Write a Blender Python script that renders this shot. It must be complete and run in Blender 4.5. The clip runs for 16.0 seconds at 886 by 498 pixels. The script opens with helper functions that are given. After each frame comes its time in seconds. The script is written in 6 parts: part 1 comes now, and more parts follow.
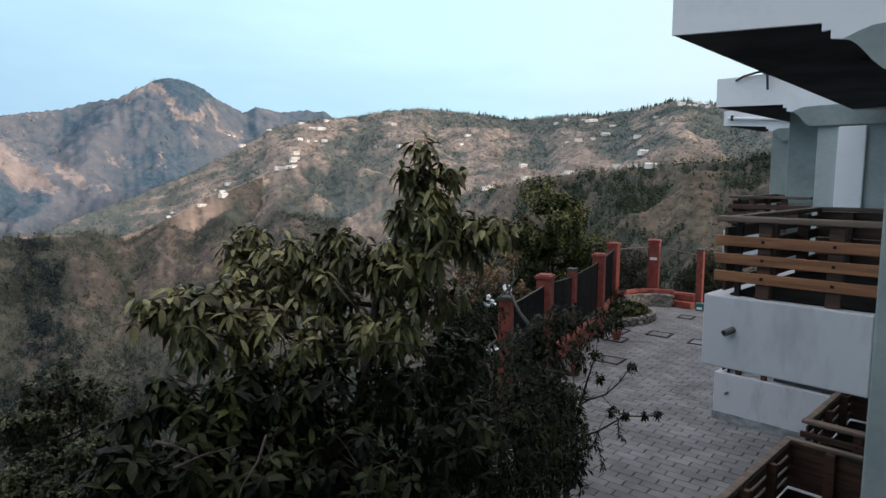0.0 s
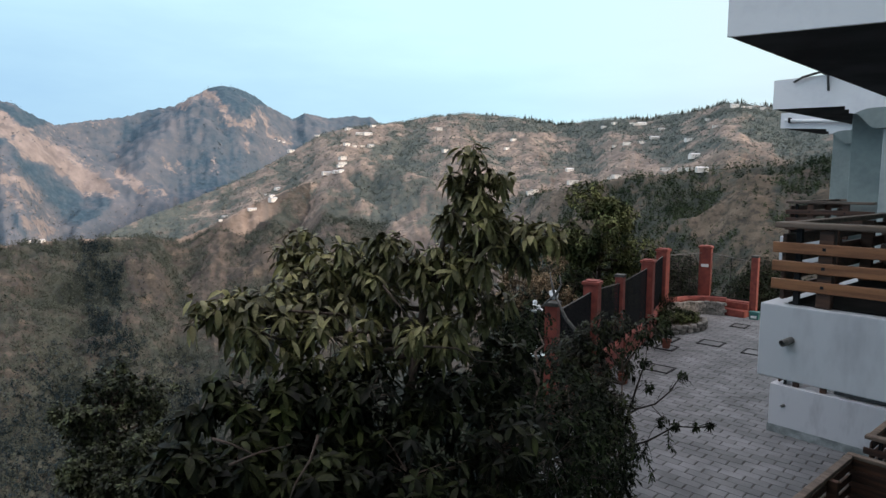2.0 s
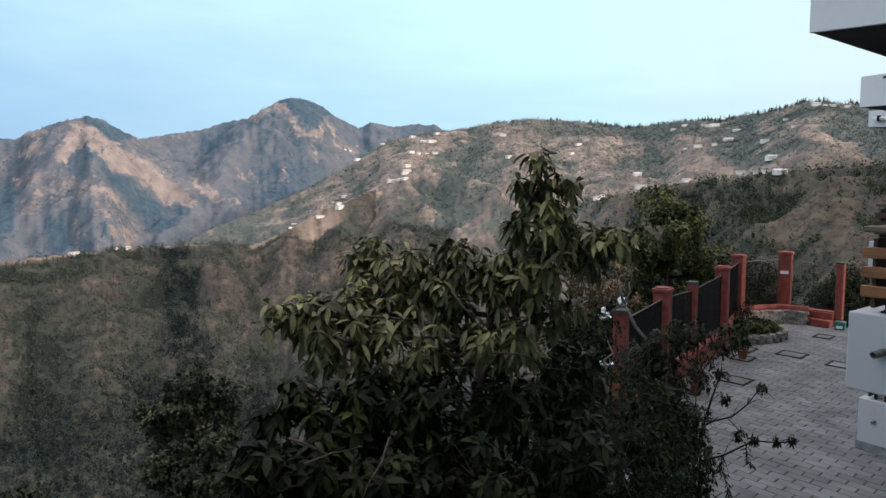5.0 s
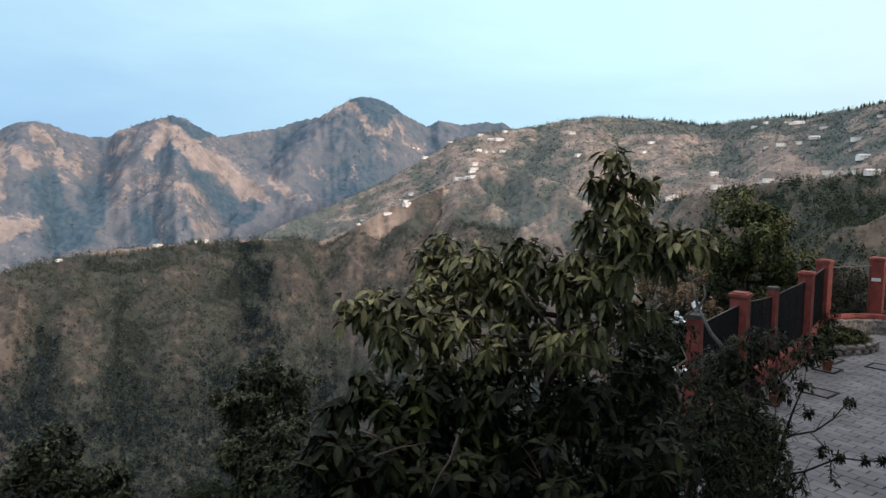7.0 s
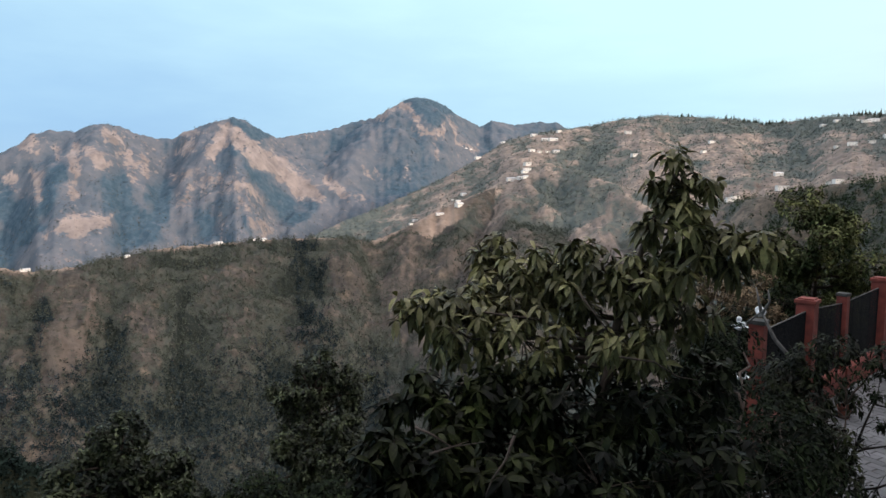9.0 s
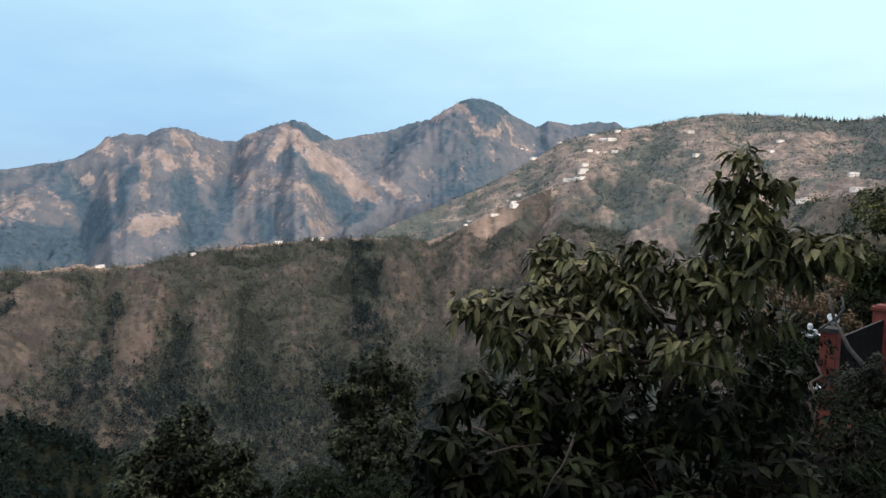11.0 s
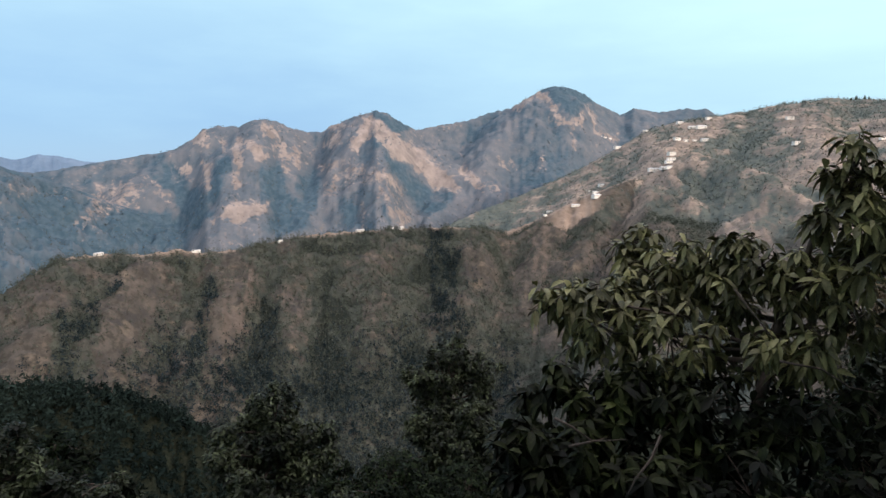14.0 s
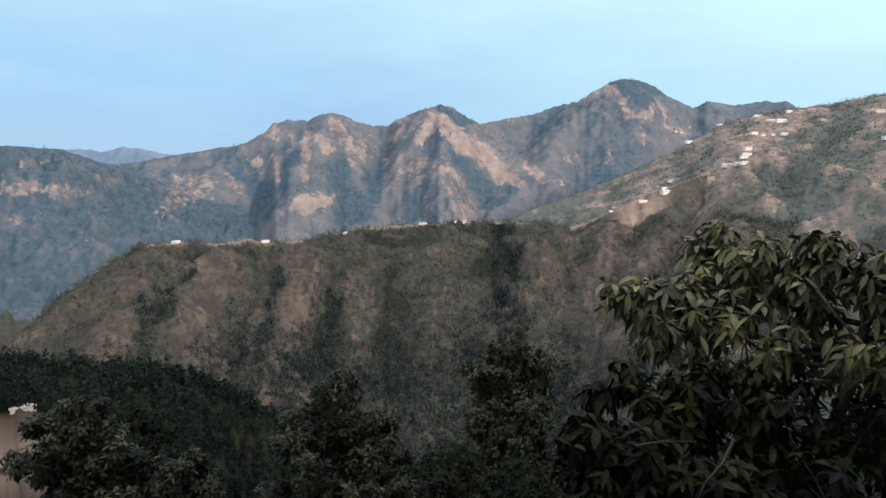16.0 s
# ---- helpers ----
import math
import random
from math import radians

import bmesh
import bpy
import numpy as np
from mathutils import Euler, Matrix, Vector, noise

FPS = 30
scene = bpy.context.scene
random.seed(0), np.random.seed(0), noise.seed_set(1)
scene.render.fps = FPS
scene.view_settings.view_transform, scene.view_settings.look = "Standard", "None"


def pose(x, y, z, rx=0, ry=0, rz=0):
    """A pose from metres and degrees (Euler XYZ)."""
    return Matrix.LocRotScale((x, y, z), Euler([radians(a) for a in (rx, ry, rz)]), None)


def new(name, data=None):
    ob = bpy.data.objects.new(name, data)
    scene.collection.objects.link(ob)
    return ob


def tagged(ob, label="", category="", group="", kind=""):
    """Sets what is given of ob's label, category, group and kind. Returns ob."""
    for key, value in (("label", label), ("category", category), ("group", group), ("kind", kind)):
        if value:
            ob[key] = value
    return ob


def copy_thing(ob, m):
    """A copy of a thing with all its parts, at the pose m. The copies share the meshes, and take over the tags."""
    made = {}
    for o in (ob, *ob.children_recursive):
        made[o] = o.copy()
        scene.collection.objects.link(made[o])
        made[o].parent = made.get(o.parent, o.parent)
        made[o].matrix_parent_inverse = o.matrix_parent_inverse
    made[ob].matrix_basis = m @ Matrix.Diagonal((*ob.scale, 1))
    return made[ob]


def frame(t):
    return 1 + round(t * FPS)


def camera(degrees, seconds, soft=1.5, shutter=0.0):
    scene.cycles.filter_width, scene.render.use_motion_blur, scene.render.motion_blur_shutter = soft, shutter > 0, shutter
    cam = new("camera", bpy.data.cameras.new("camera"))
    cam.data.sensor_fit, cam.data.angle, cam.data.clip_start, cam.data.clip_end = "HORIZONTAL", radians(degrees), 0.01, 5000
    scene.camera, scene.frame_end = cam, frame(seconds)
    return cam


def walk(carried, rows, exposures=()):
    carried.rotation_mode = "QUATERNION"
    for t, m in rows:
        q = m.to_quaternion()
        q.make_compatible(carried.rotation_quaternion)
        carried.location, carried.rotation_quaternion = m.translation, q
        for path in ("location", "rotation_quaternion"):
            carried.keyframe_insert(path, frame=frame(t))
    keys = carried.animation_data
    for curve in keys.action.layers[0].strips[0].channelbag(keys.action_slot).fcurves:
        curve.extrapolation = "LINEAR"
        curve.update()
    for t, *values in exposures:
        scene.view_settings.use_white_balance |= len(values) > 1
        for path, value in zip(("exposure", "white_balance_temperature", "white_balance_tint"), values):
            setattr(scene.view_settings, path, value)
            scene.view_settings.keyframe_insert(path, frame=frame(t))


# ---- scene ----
cam = camera(71.45, 16.0, soft=1.5)
ROWS = [
    (0.0, 0.009, -0.008, 5.111, -6.39, -0.12, 45.76),
    (0.5, -0.000, -0.007, 5.113, -6.09, -0.07, 46.82),
    (1.0, -0.004, -0.018, 5.113, -6.16, -0.12, 47.45),
    (1.5, -0.001, -0.028, 5.115, -6.00, -0.18, 48.47),
    (2.0, 0.002, -0.038, 5.117, -5.98, -0.07, 49.92),
    (2.5, -0.001, -0.037, 5.113, -5.93, -0.24, 50.68),
    (3.0, 0.004, -0.050, 5.113, -5.69, -0.42, 51.78),
    (3.5, 0.008, -0.062, 5.115, -5.50, 0.05, 52.75),
    (6.0, -0.002, -0.097, 5.117, -5.51, 0.05, 58.90),
    (6.5, 0.002, -0.111, 5.114, -5.57, -0.18, 60.75),
    (7.0, -0.020, -0.105, 5.116, -5.49, 0.07, 61.97),
    (7.5, -0.021, -0.111, 5.113, -5.63, -0.02, 62.82),
    (8.0, -0.020, -0.120, 5.112, -5.62, -0.05, 63.76),
    (8.5, -0.025, -0.127, 5.113, -5.52, -0.19, 65.31),
    (9.0, -0.022, -0.139, 5.115, -5.47, -0.10, 66.81),
    (11.5, -0.017, -0.179, 5.110, -5.64, -0.39, 73.17),
    (12.0, -0.018, -0.184, 5.106, -5.90, -0.54, 74.59),
    (12.5, -0.028, -0.182, 5.108, -5.85, -0.24, 76.31),
    (13.0, -0.028, -0.187, 5.103, -6.44, -0.24, 77.59),
    (13.5, -0.031, -0.196, 5.101, -6.44, -0.32, 78.11),
    (14.0, -0.029, -0.201, 5.103, -6.37, -0.26, 79.23),
    (14.5, -0.034, -0.215, 5.097, -6.47, -0.38, 80.81),
    (15.0, -0.033, -0.213, 5.097, -6.66, -0.29, 82.20),
    (15.5, -0.027, -0.223, 5.096, -6.85, -0.42, 83.97),
    (16.0, -0.019, -0.233, 5.095, -6.97, -0.70, 85.08),
]
walk(cam, [(t, pose(x, y, z, 90 + pitch, roll, yaw)) for t, x, y, z, pitch, roll, yaw in ROWS],
     exposures=[(0.0, 0.0), (16.0, 0.0)])
EYE = 5.11

# ---- light: dusk sky, a low veiled sun behind the building ----
SUN_YAW, SUN_UP = -57.0, 18.0
world = bpy.data.worlds.new("dusk_sky")
scene.world = world
world.use_nodes = True
wn, wl = world.node_tree.nodes, world.node_tree.links
wn.clear()
w_out = wn.new("ShaderNodeOutputWorld")
w_bg = wn.new("ShaderNodeBackground")
w_sky = wn.new("ShaderNodeTexSky")
w_sky.sky_type = "NISHITA"
w_sky.sun_disc = False
w_sky.sun_elevation = radians(SUN_UP)
w_sky.sun_rotation = radians(-SUN_YAW)
w_sky.air_density, w_sky.dust_density, w_sky.ozone_density = 1.0, 0.6, 3.0
w_co = wn.new("ShaderNodeTexCoord")
w_map = wn.new("ShaderNodeMapping")
w_map.inputs["Rotation"].default_value = (0.0, 0.12, 0.5)
w_map.inputs["Scale"].default_value = (1.1, 2.2, 9.0)
w_noise = wn.new("ShaderNodeTexNoise")
w_noise.inputs["Scale"].default_value = 1.5
w_noise.inputs["Detail"].default_value = 6.0
w_noise.inputs["Roughness"].default_value = 0.55
w_ramp = wn.new("ShaderNodeValToRGB")
w_ramp.color_ramp.elements[0].position, w_ramp.color_ramp.elements[1].position = 0.40, 0.72
w_ramp.color_ramp.elements[0].color = (0.0, 0.0, 0.0, 1)
w_ramp.color_ramp.elements[1].color = (0.9, 0.9, 0.9, 1)
w_mix = wn.new("ShaderNodeMix")
w_mix.data_type = "RGBA"
w_mix.inputs["B"].default_value = (4.85, 7.1, 7.8, 1)   # thin high cloud
w_veil = wn.new("ShaderNodeMix")
w_veil.data_type = "RGBA"
w_veil.inputs["Factor"].default_value = 0.85
w_veil.inputs["B"].default_value = (2.45, 4.10, 6.2, 1)    # even evening haze of the sky
wl.new(w_co.outputs["Generated"], w_map.inputs["Vector"])
wl.new(w_map.outputs["Vector"], w_noise.inputs["Vector"])
wl.new(w_noise.outputs["Fac"], w_ramp.inputs["Fac"])
w_sep = wn.new("ShaderNodeSeparateXYZ")
wl.new(w_co.outputs["Generated"], w_sep.inputs["Vector"])
w_up = wn.new("ShaderNodeMapRange")                       # cloud thickens overhead
w_up.inputs["From Min"].default_value, w_up.inputs["From Max"].default_value = 0.05, 0.36
w_up.inputs["To Min"].default_value, w_up.inputs["To Max"].default_value = 0.0, 0.78
wl.new(w_sep.outputs["Z"], w_up.inputs["Value"])
w_side = wn.new("ShaderNodeMapRange")                     # and towards the north-east
w_side.inputs["From Min"].default_value, w_side.inputs["From Max"].default_value = -0.05, 0.8
w_side.inputs["To Min"].default_value, w_side.inputs["To Max"].default_value = -0.10, 0.58
wl.new(w_sep.outputs["Y"], w_side.inputs["Value"])
w_sum = wn.new("ShaderNodeMath")
w_sum.operation = "ADD"
wl.new(w_up.outputs["Result"], w_sum.inputs[0])
wl.new(w_side.outputs["Result"], w_sum.inputs[1])
w_all = wn.new("ShaderNodeMath")
w_all.operation = "MULTIPLY_ADD"
w_all.use_clamp = True
wl.new(w_ramp.outputs["Color"], w_all.inputs[0])
w_all.inputs[1].default_value = 0.22
wl.new(w_sum.outputs[0], w_all.inputs[2])
wl.new(w_all.outputs[0], w_mix.inputs["Factor"])
wl.new(w_sky.outputs["Color"], w_veil.inputs["A"])
wl.new(w_veil.outputs["Result"], w_mix.inputs["A"])
# the sunset side of the sky, behind the building, glows warm
w_dot = wn.new("ShaderNodeVectorMath")
w_dot.operation = "DOT_PRODUCT"
w_dot.inputs[1].default_value = (-math.sin(radians(SUN_YAW)), math.cos(radians(SUN_YAW)), 0.25)
wl.new(w_co.outputs["Generated"], w_dot.inputs[0])
w_near = wn.new("ShaderNodeMapRange")
w_near.inputs["From Min"].default_value, w_near.inputs["From Max"].default_value = -0.15, 0.95
w_near.inputs["To Min"].default_value, w_near.inputs["To Max"].default_value = 0.0, 0.9
wl.new(w_dot.outputs["Value"], w_near.inputs["Value"])
w_glow = wn.new("ShaderNodeMix")
w_glow.data_type = "RGBA"
w_glow.inputs["B"].default_value = (6.6, 5.9, 5.5, 1)
wl.new(w_near.outputs["Result"], w_glow.inputs["Factor"])
wl.new(w_mix.outputs["Result"], w_glow.inputs["A"])
w_zen = wn.new("ShaderNodeMapRange")                      # a veiled sky is brightest overhead
w_zen.inputs["From Min"].default_value, w_zen.inputs["From Max"].default_value = 0.35, 0.95
w_zen.inputs["To Min"].default_value, w_zen.inputs["To Max"].default_value = 0.0, 0.95
wl.new(w_sep.outputs["Z"], w_zen.inputs["Value"])
w_top = wn.new("ShaderNodeMix")
w_top.data_type = "RGBA"
w_top.inputs["B"].default_value = (11.9, 10.9, 11.7, 1)   # white high cloud overhead
wl.new(w_zen.outputs["Result"], w_top.inputs["Factor"])
wl.new(w_glow.outputs["Result"], w_top.inputs["A"])
wl.new(w_top.outputs["Result"], w_bg.inputs["Color"])
w_bg.inputs["Strength"].default_value = 0.145
wl.new(w_bg.outputs["Background"], w_out.inputs["Surface"])

sun_data = bpy.data.lights.new("sun", "SUN")
sun_data.energy, sun_data.angle, sun_data.color = 2.6, radians(9.0), (1.0, 0.84, 0.70)
sun = new("sun", sun_data)
s_dir = Vector((-math.sin(radians(SUN_YAW)) * math.cos(radians(SUN_UP)), math.cos(radians(SUN_YAW)) * math.cos(radians(SUN_UP)), math.sin(radians(SUN_UP))))
sun.matrix_world = Matrix.Translation((30, -20, 40)) @ s_dir.to_track_quat("Z", "Y").to_matrix().to_4x4()


# ---- helpers for meshes and materials ----
def mesh_of(name, bm, material=None, smooth=False):
    me = bpy.data.meshes.new(name)
    bm.normal_update()
    bm.to_mesh(me)
    bm.free()
    if material:
        me.materials.append(material)
    if smooth:
        me.shade_smooth()
    return me


def part(name, bm, material, parent=None, label="", smooth=False):
    """One bmesh as one mesh object, under a thing or a part."""
    ob = new(name, mesh_of(name, bm, material, smooth))
    ob.parent = parent
    if label:
        tagged(ob, label)
    return ob


def empty(name, x=0.0, y=0.0, z=0.0):
    ob = new(name)
    ob.location = (x, y, z)
    ob.empty_display_size = 0.1
    return ob


def add_box(bm, x0, x1, y0, y1, z0, z1, bevel=0.0, turn=None):
    vs = [bm.verts.new(p) for p in ((x0, y0, z0), (x1, y0, z0), (x1, y1, z0), (x0, y1, z0), (x0, y0, z1), (x1, y0, z1), (x1, y1, z1), (x0, y1, z1))]
    fs = [bm.faces.new([vs[i] for i in q]) for q in ((3, 2, 1, 0), (4, 5, 6, 7), (0, 1, 5, 4), (1, 2, 6, 5), (2, 3, 7, 6), (3, 0, 4, 7))]
    if bevel > 0:
        es = list({e for f in fs for e in f.edges})
        out = bmesh.ops.bevel(bm, geom=es, offset=bevel, segments=2, affect="EDGES", profile=0.5)
        vs = list({v for f in out["faces"] for v in f.verts})
    if turn is not None:
        bmesh.ops.transform(bm, matrix=turn, verts=[v for v in vs if v.is_valid])
    return bm


def box(x0, x1, y0, y1, z0, z1, bevel=0.01):
    return add_box(bmesh.new(), x0, x1, y0, y1, z0, z1, bevel)


def add_tube(bm, pts, radii, sides=6):
    """A tapered tube along points."""
    pts = [Vector(p) for p in pts]
    rings = []
    for i, p in enumerate(pts):
        a, b = pts[max(i - 1, 0)], pts[min(i + 1, len(pts) - 1)]
        d = (b - a)
        d = d.normalized() if d.length > 1e-6 else Vector((0, 0, 1))
        u = d.cross(Vector((0.31, 0.83, 0.46)))
        u = u.normalized() if u.length > 1e-3 else d.orthogonal().normalized()
        v = d.cross(u)
        r = radii[i] if hasattr(radii, "__len__") else radii
        rings.append([bm.verts.new(p + (u * math.cos(k * math.tau / sides) + v * math.sin(k * math.tau / sides)) * r) for k in range(sides)])
    for a, b in zip(rings, rings[1:]):
        for k in range(sides):
            bm.faces.new((a[k], a[(k + 1) % sides], b[(k + 1) % sides], b[k]))
    bm.faces.new(rings[0][::-1])
    bm.faces.new(rings[-1])
    return bm


def tube(pts, radii, sides=6):
    return add_tube(bmesh.new(), pts, radii, sides)


def prism(outline, y0, y1):
    """A plate from an outline in x and z, between two depths in y."""
    bm = bmesh.new()
    a = [bm.verts.new((x, y0, z)) for x, z in outline]
    b = [bm.verts.new((x, y1, z)) for x, z in outline]
    bm.faces.new(a)
    bm.faces.new(b[::-1])
    n = len(a)
    for i in range(n):
        bm.faces.new((a[i], b[i], b[(i + 1) % n], a[(i + 1) % n]))
    bmesh.ops.recalc_face_normals(bm, faces=bm.faces[:])
    return bm


def material(name, tint, tint2, scale=6.0, rough=0.8, bump=0.3, detail=6.0, fine=60.0, spread=(0.35, 0.65), metal=0.0, per_object=0.0, grain=None, island=0.0, gloss=0.5):
    """Two tones mixed by a coarse and a fine noise, with relief, in metres."""
    m = bpy.data.materials.new(name)
    m.use_nodes = True
    nt = m.node_tree
    n, l = nt.nodes, nt.links
    bsdf = n["Principled BSDF"]
    co = n.new("ShaderNodeTexCoord")
    mp = n.new("ShaderNodeMapping")
    if grain:
        mp.inputs["Scale"].default_value = grain
    geo = n.new("ShaderNodeNewGeometry")
    l.new(geo.outputs["Position"], mp.inputs["Vector"])
    a = n.new("ShaderNodeTexNoise")
    a.inputs["Scale"].default_value, a.inputs["Detail"].default_value = scale, detail
    b = n.new("ShaderNodeTexNoise")
    b.inputs["Scale"].default_value, b.inputs["Detail"].default_value = fine, 4.0
    l.new(mp.outputs["Vector"], a.inputs["Vector"])
    l.new(mp.outputs["Vector"], b.inputs["Vector"])
    add = n.new("ShaderNodeMath")
    add.operation = "MULTIPLY_ADD"
    l.new(b.outputs["Fac"], add.inputs[0])
    add.inputs[1].default_value = 0.35
    l.new(a.outputs["Fac"], add.inputs[2])
    ramp = n.new("ShaderNodeMapRange")
    ramp.inputs["From Min"].default_value, ramp.inputs["From Max"].default_value = spread[0] + 0.17, spread[1] + 0.17
    l.new(add.outputs[0], ramp.inputs["Value"])
    mix = n.new("ShaderNodeMix")
    mix.data_type = "RGBA"
    mix.inputs["A"].default_value, mix.inputs["B"].default_value = (*tint, 1), (*tint2, 1)
    l.new(ramp.outputs["Result"], mix.inputs["Factor"])
    colour = mix.outputs["Result"]
    if per_object or island:
        hsv = n.new("ShaderNodeHueSaturation")
        if per_object:
            info = n.new("ShaderNodeObjectInfo")
            source = info.outputs["Random"]
        else:
            source = geo.outputs["Random Per Island"]
        mr = n.new("ShaderNodeMapRange")
        amount = per_object or island
        mr.inputs["To Min"].default_value, mr.inputs["To Max"].default_value = 1 - amount, 1 + amount
        l.new(source, mr.inputs["Value"])
        l.new(mr.outputs["Result"], hsv.inputs["Value"])
        l.new(colour, hsv.inputs["Color"])
        colour = hsv.outputs["Color"]
    l.new(colour, bsdf.inputs["Base Color"])
    bsdf.inputs["Roughness"].default_value, bsdf.inputs["Metallic"].default_value = rough, metal
    bsdf.inputs["Specular IOR Level"].default_value = gloss
    if bump:
        bp = n.new("ShaderNodeBump")
        bp.inputs["Strength"].default_value, bp.inputs["Distance"].default_value = bump, 0.02
        l.new(add.outputs[0], bp.inputs["Height"])
        l.new(bp.outputs["Normal"], bsdf.inputs["Normal"])
    return m


# stained plaster, also darkened overall for the dimmer light low on the building
SHADED_STAINED_PLASTER = material("shaded_stained_white_plaster", (0.40, 0.402, 0.43), (0.565, 0.57, 0.60), 1.6, 0.9, 0.25, detail=9.0, fine=10.0, spread=(0.18, 0.50), grain=(1.6, 1.6, 0.55), gloss=0.2)
WHITE_PLASTER = material("white_plaster", (0.83, 0.82, 0.86), (0.92, 0.915, 0.94), 1.3, 0.9, 0.25, detail=9.0, fine=14.0, spread=(0.22, 0.50), gloss=0.2)
GREEN_PLASTER = material("pale_green_plaster", (0.235, 0.275, 0.272), (0.325, 0.370, 0.358), 1.1, 0.9, 0.2, detail=9.0, fine=12.0, gloss=0.2)
PALE_PLASTER = material("pale_grey_green_plaster", (0.36, 0.40, 0.405), (0.47, 0.51, 0.51), 1.1, 0.9, 0.2, detail=9.0, fine=12.0, gloss=0.2)
# near-black: the shade under the slabs is put into this colour
SOFFIT = material("shaded_underside", (0.045, 0.045, 0.05), (0.085, 0.085, 0.09), 1.5, 0.95, 0.2, gloss=0.1)
WOOD = material("oiled_orange_wood", (0.165, 0.066, 0.029), (0.295, 0.128, 0.054), 3.0, 0.55, 0.25, grain=(0.7, 5.0, 9.0), per_object=0.14)
GREY_WOOD = material("weathered_grey_brown_wood", (0.10, 0.072, 0.056), (0.20, 0.142, 0.108), 3.0, 0.65, 0.25, grain=(0.7, 5.0, 9.0), per_object=0.15)
DARK_WOOD = material("dark_weathered_wood", (0.032, 0.015, 0.010), (0.098, 0.042, 0.024), 3.0, 0.6, 0.25, grain=(0.7, 5.0, 9.0), per_object=0.2)
RED_PAINT = material("red_masonry_paint", (0.165, 0.036, 0.028), (0.265, 0.062, 0.044), 5.0, 0.8, 0.4)
IRON = material("dark_iron", (0.012, 0.012, 0.014), (0.03, 0.03, 0.032), 20.0, 0.75, 0.1, gloss=0.12)
PAVER = material("grey_concrete_paver", (0.126, 0.129, 0.135), (0.203, 0.208, 0.215), 1.2, 0.9, 0.3, per_object=0.16)
PAVER_FAR = material("grey_concrete_paving", (0.126, 0.129, 0.135), (0.203, 0.208, 0.215), 1.2, 0.9, 0.3, island=0.16)
JOINT = material("dark_sand_joint", (0.045, 0.043, 0.04), (0.09, 0.085, 0.08), 6.0, 0.95, 0.3)
STONE = material("grey_field_stone", (0.11, 0.105, 0.098), (0.27, 0.25, 0.225), 7.0, 0.9, 0.5, per_object=0.25)
SOIL = material("dark_soil", (0.035, 0.028, 0.02), (0.09, 0.065, 0.045), 3.0, 0.95, 0.6)
BARK = material("dark_brown_bark", (0.035, 0.026, 0.02), (0.10, 0.07, 0.055), 12.0, 0.9, 0.6, grain=(1, 1, 0.3))
DARK_BARK = material("near_black_twig_bark", (0.010, 0.009, 0.008), (0.034, 0.028, 0.024), 12.0, 0.9, 0.5, grain=(1, 1, 0.3), gloss=0.1)
GREY_BARK = material("grey_bare_bark", (0.07, 0.066, 0.062), (0.16, 0.152, 0.145), 14.0, 0.9, 0.5, grain=(1, 1, 0.3))
LEAF = material("dull_green_leaf", (0.034, 0.034, 0.013), (0.250, 0.236, 0.098), 3.0, 0.5, 0.1, spread=(0.33, 0.72), island=0.6, gloss=0.3)
LEAF_SINGLE = material("large_green_leaf", (0.030, 0.033, 0.012), (0.205, 0.204, 0.080), 3.0, 0.5, 0.1, spread=(0.36, 0.76), per_object=0.5, gloss=0.35)
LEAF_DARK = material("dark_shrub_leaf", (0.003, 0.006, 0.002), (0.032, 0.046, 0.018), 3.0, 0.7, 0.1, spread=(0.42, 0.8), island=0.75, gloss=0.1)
# LEAF_MID and LEAF_SIDE: darker leaves, shade low in the foliage put into colour
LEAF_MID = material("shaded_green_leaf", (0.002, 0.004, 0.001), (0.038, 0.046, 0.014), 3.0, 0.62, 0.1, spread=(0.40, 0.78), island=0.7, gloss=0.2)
LEAF_SIDE = material("shaded_side_leaf", (0.003, 0.005, 0.0015), (0.054, 0.063, 0.019), 3.0, 0.6, 0.1, spread=(0.42, 0.78), island=0.7, gloss=0.15)
LEAF_OAK = material("olive_oak_leaf", (0.006, 0.010, 0.004), (0.094, 0.112, 0.052), 2.0, 0.55, 0.1, spread=(0.40, 0.8), island=0.7, gloss=0.25)
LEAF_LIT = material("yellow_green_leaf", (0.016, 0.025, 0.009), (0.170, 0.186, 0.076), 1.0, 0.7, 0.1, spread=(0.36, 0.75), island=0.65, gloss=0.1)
PINE = material("pine_needles", (0.016, 0.023, 0.017), (0.042, 0.050, 0.036), 0.02, 0.9, 0.0, fine=0.3, island=0.5, gloss=0.05)
# WOODS is paled and blued, distance haze put into the needle colour
WOODS = material("hazy_far_woods", (0.050, 0.063, 0.055), (0.090, 0.102, 0.084), 0.02, 0.9, 0.0, fine=0.3, island=0.32, gloss=0.05)
# gully and low-flank trees: shade put into a blue-black needle colour
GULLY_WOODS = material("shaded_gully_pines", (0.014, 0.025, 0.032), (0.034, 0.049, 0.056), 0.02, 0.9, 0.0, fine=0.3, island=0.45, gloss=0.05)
# valley trees stand in the hill's shadow, which is put into their colour
VALLEY_WOODS = material("shade_dark_valley_woods", (0.006, 0.012, 0.012), (0.018, 0.029, 0.025), 0.02, 0.9, 0.0, fine=0.3, island=0.5, gloss=0.05)
# scrub of the far range, its distance haze put into the colour
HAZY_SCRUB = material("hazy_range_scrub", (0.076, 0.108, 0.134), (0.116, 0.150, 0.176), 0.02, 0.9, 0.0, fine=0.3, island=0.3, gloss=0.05)
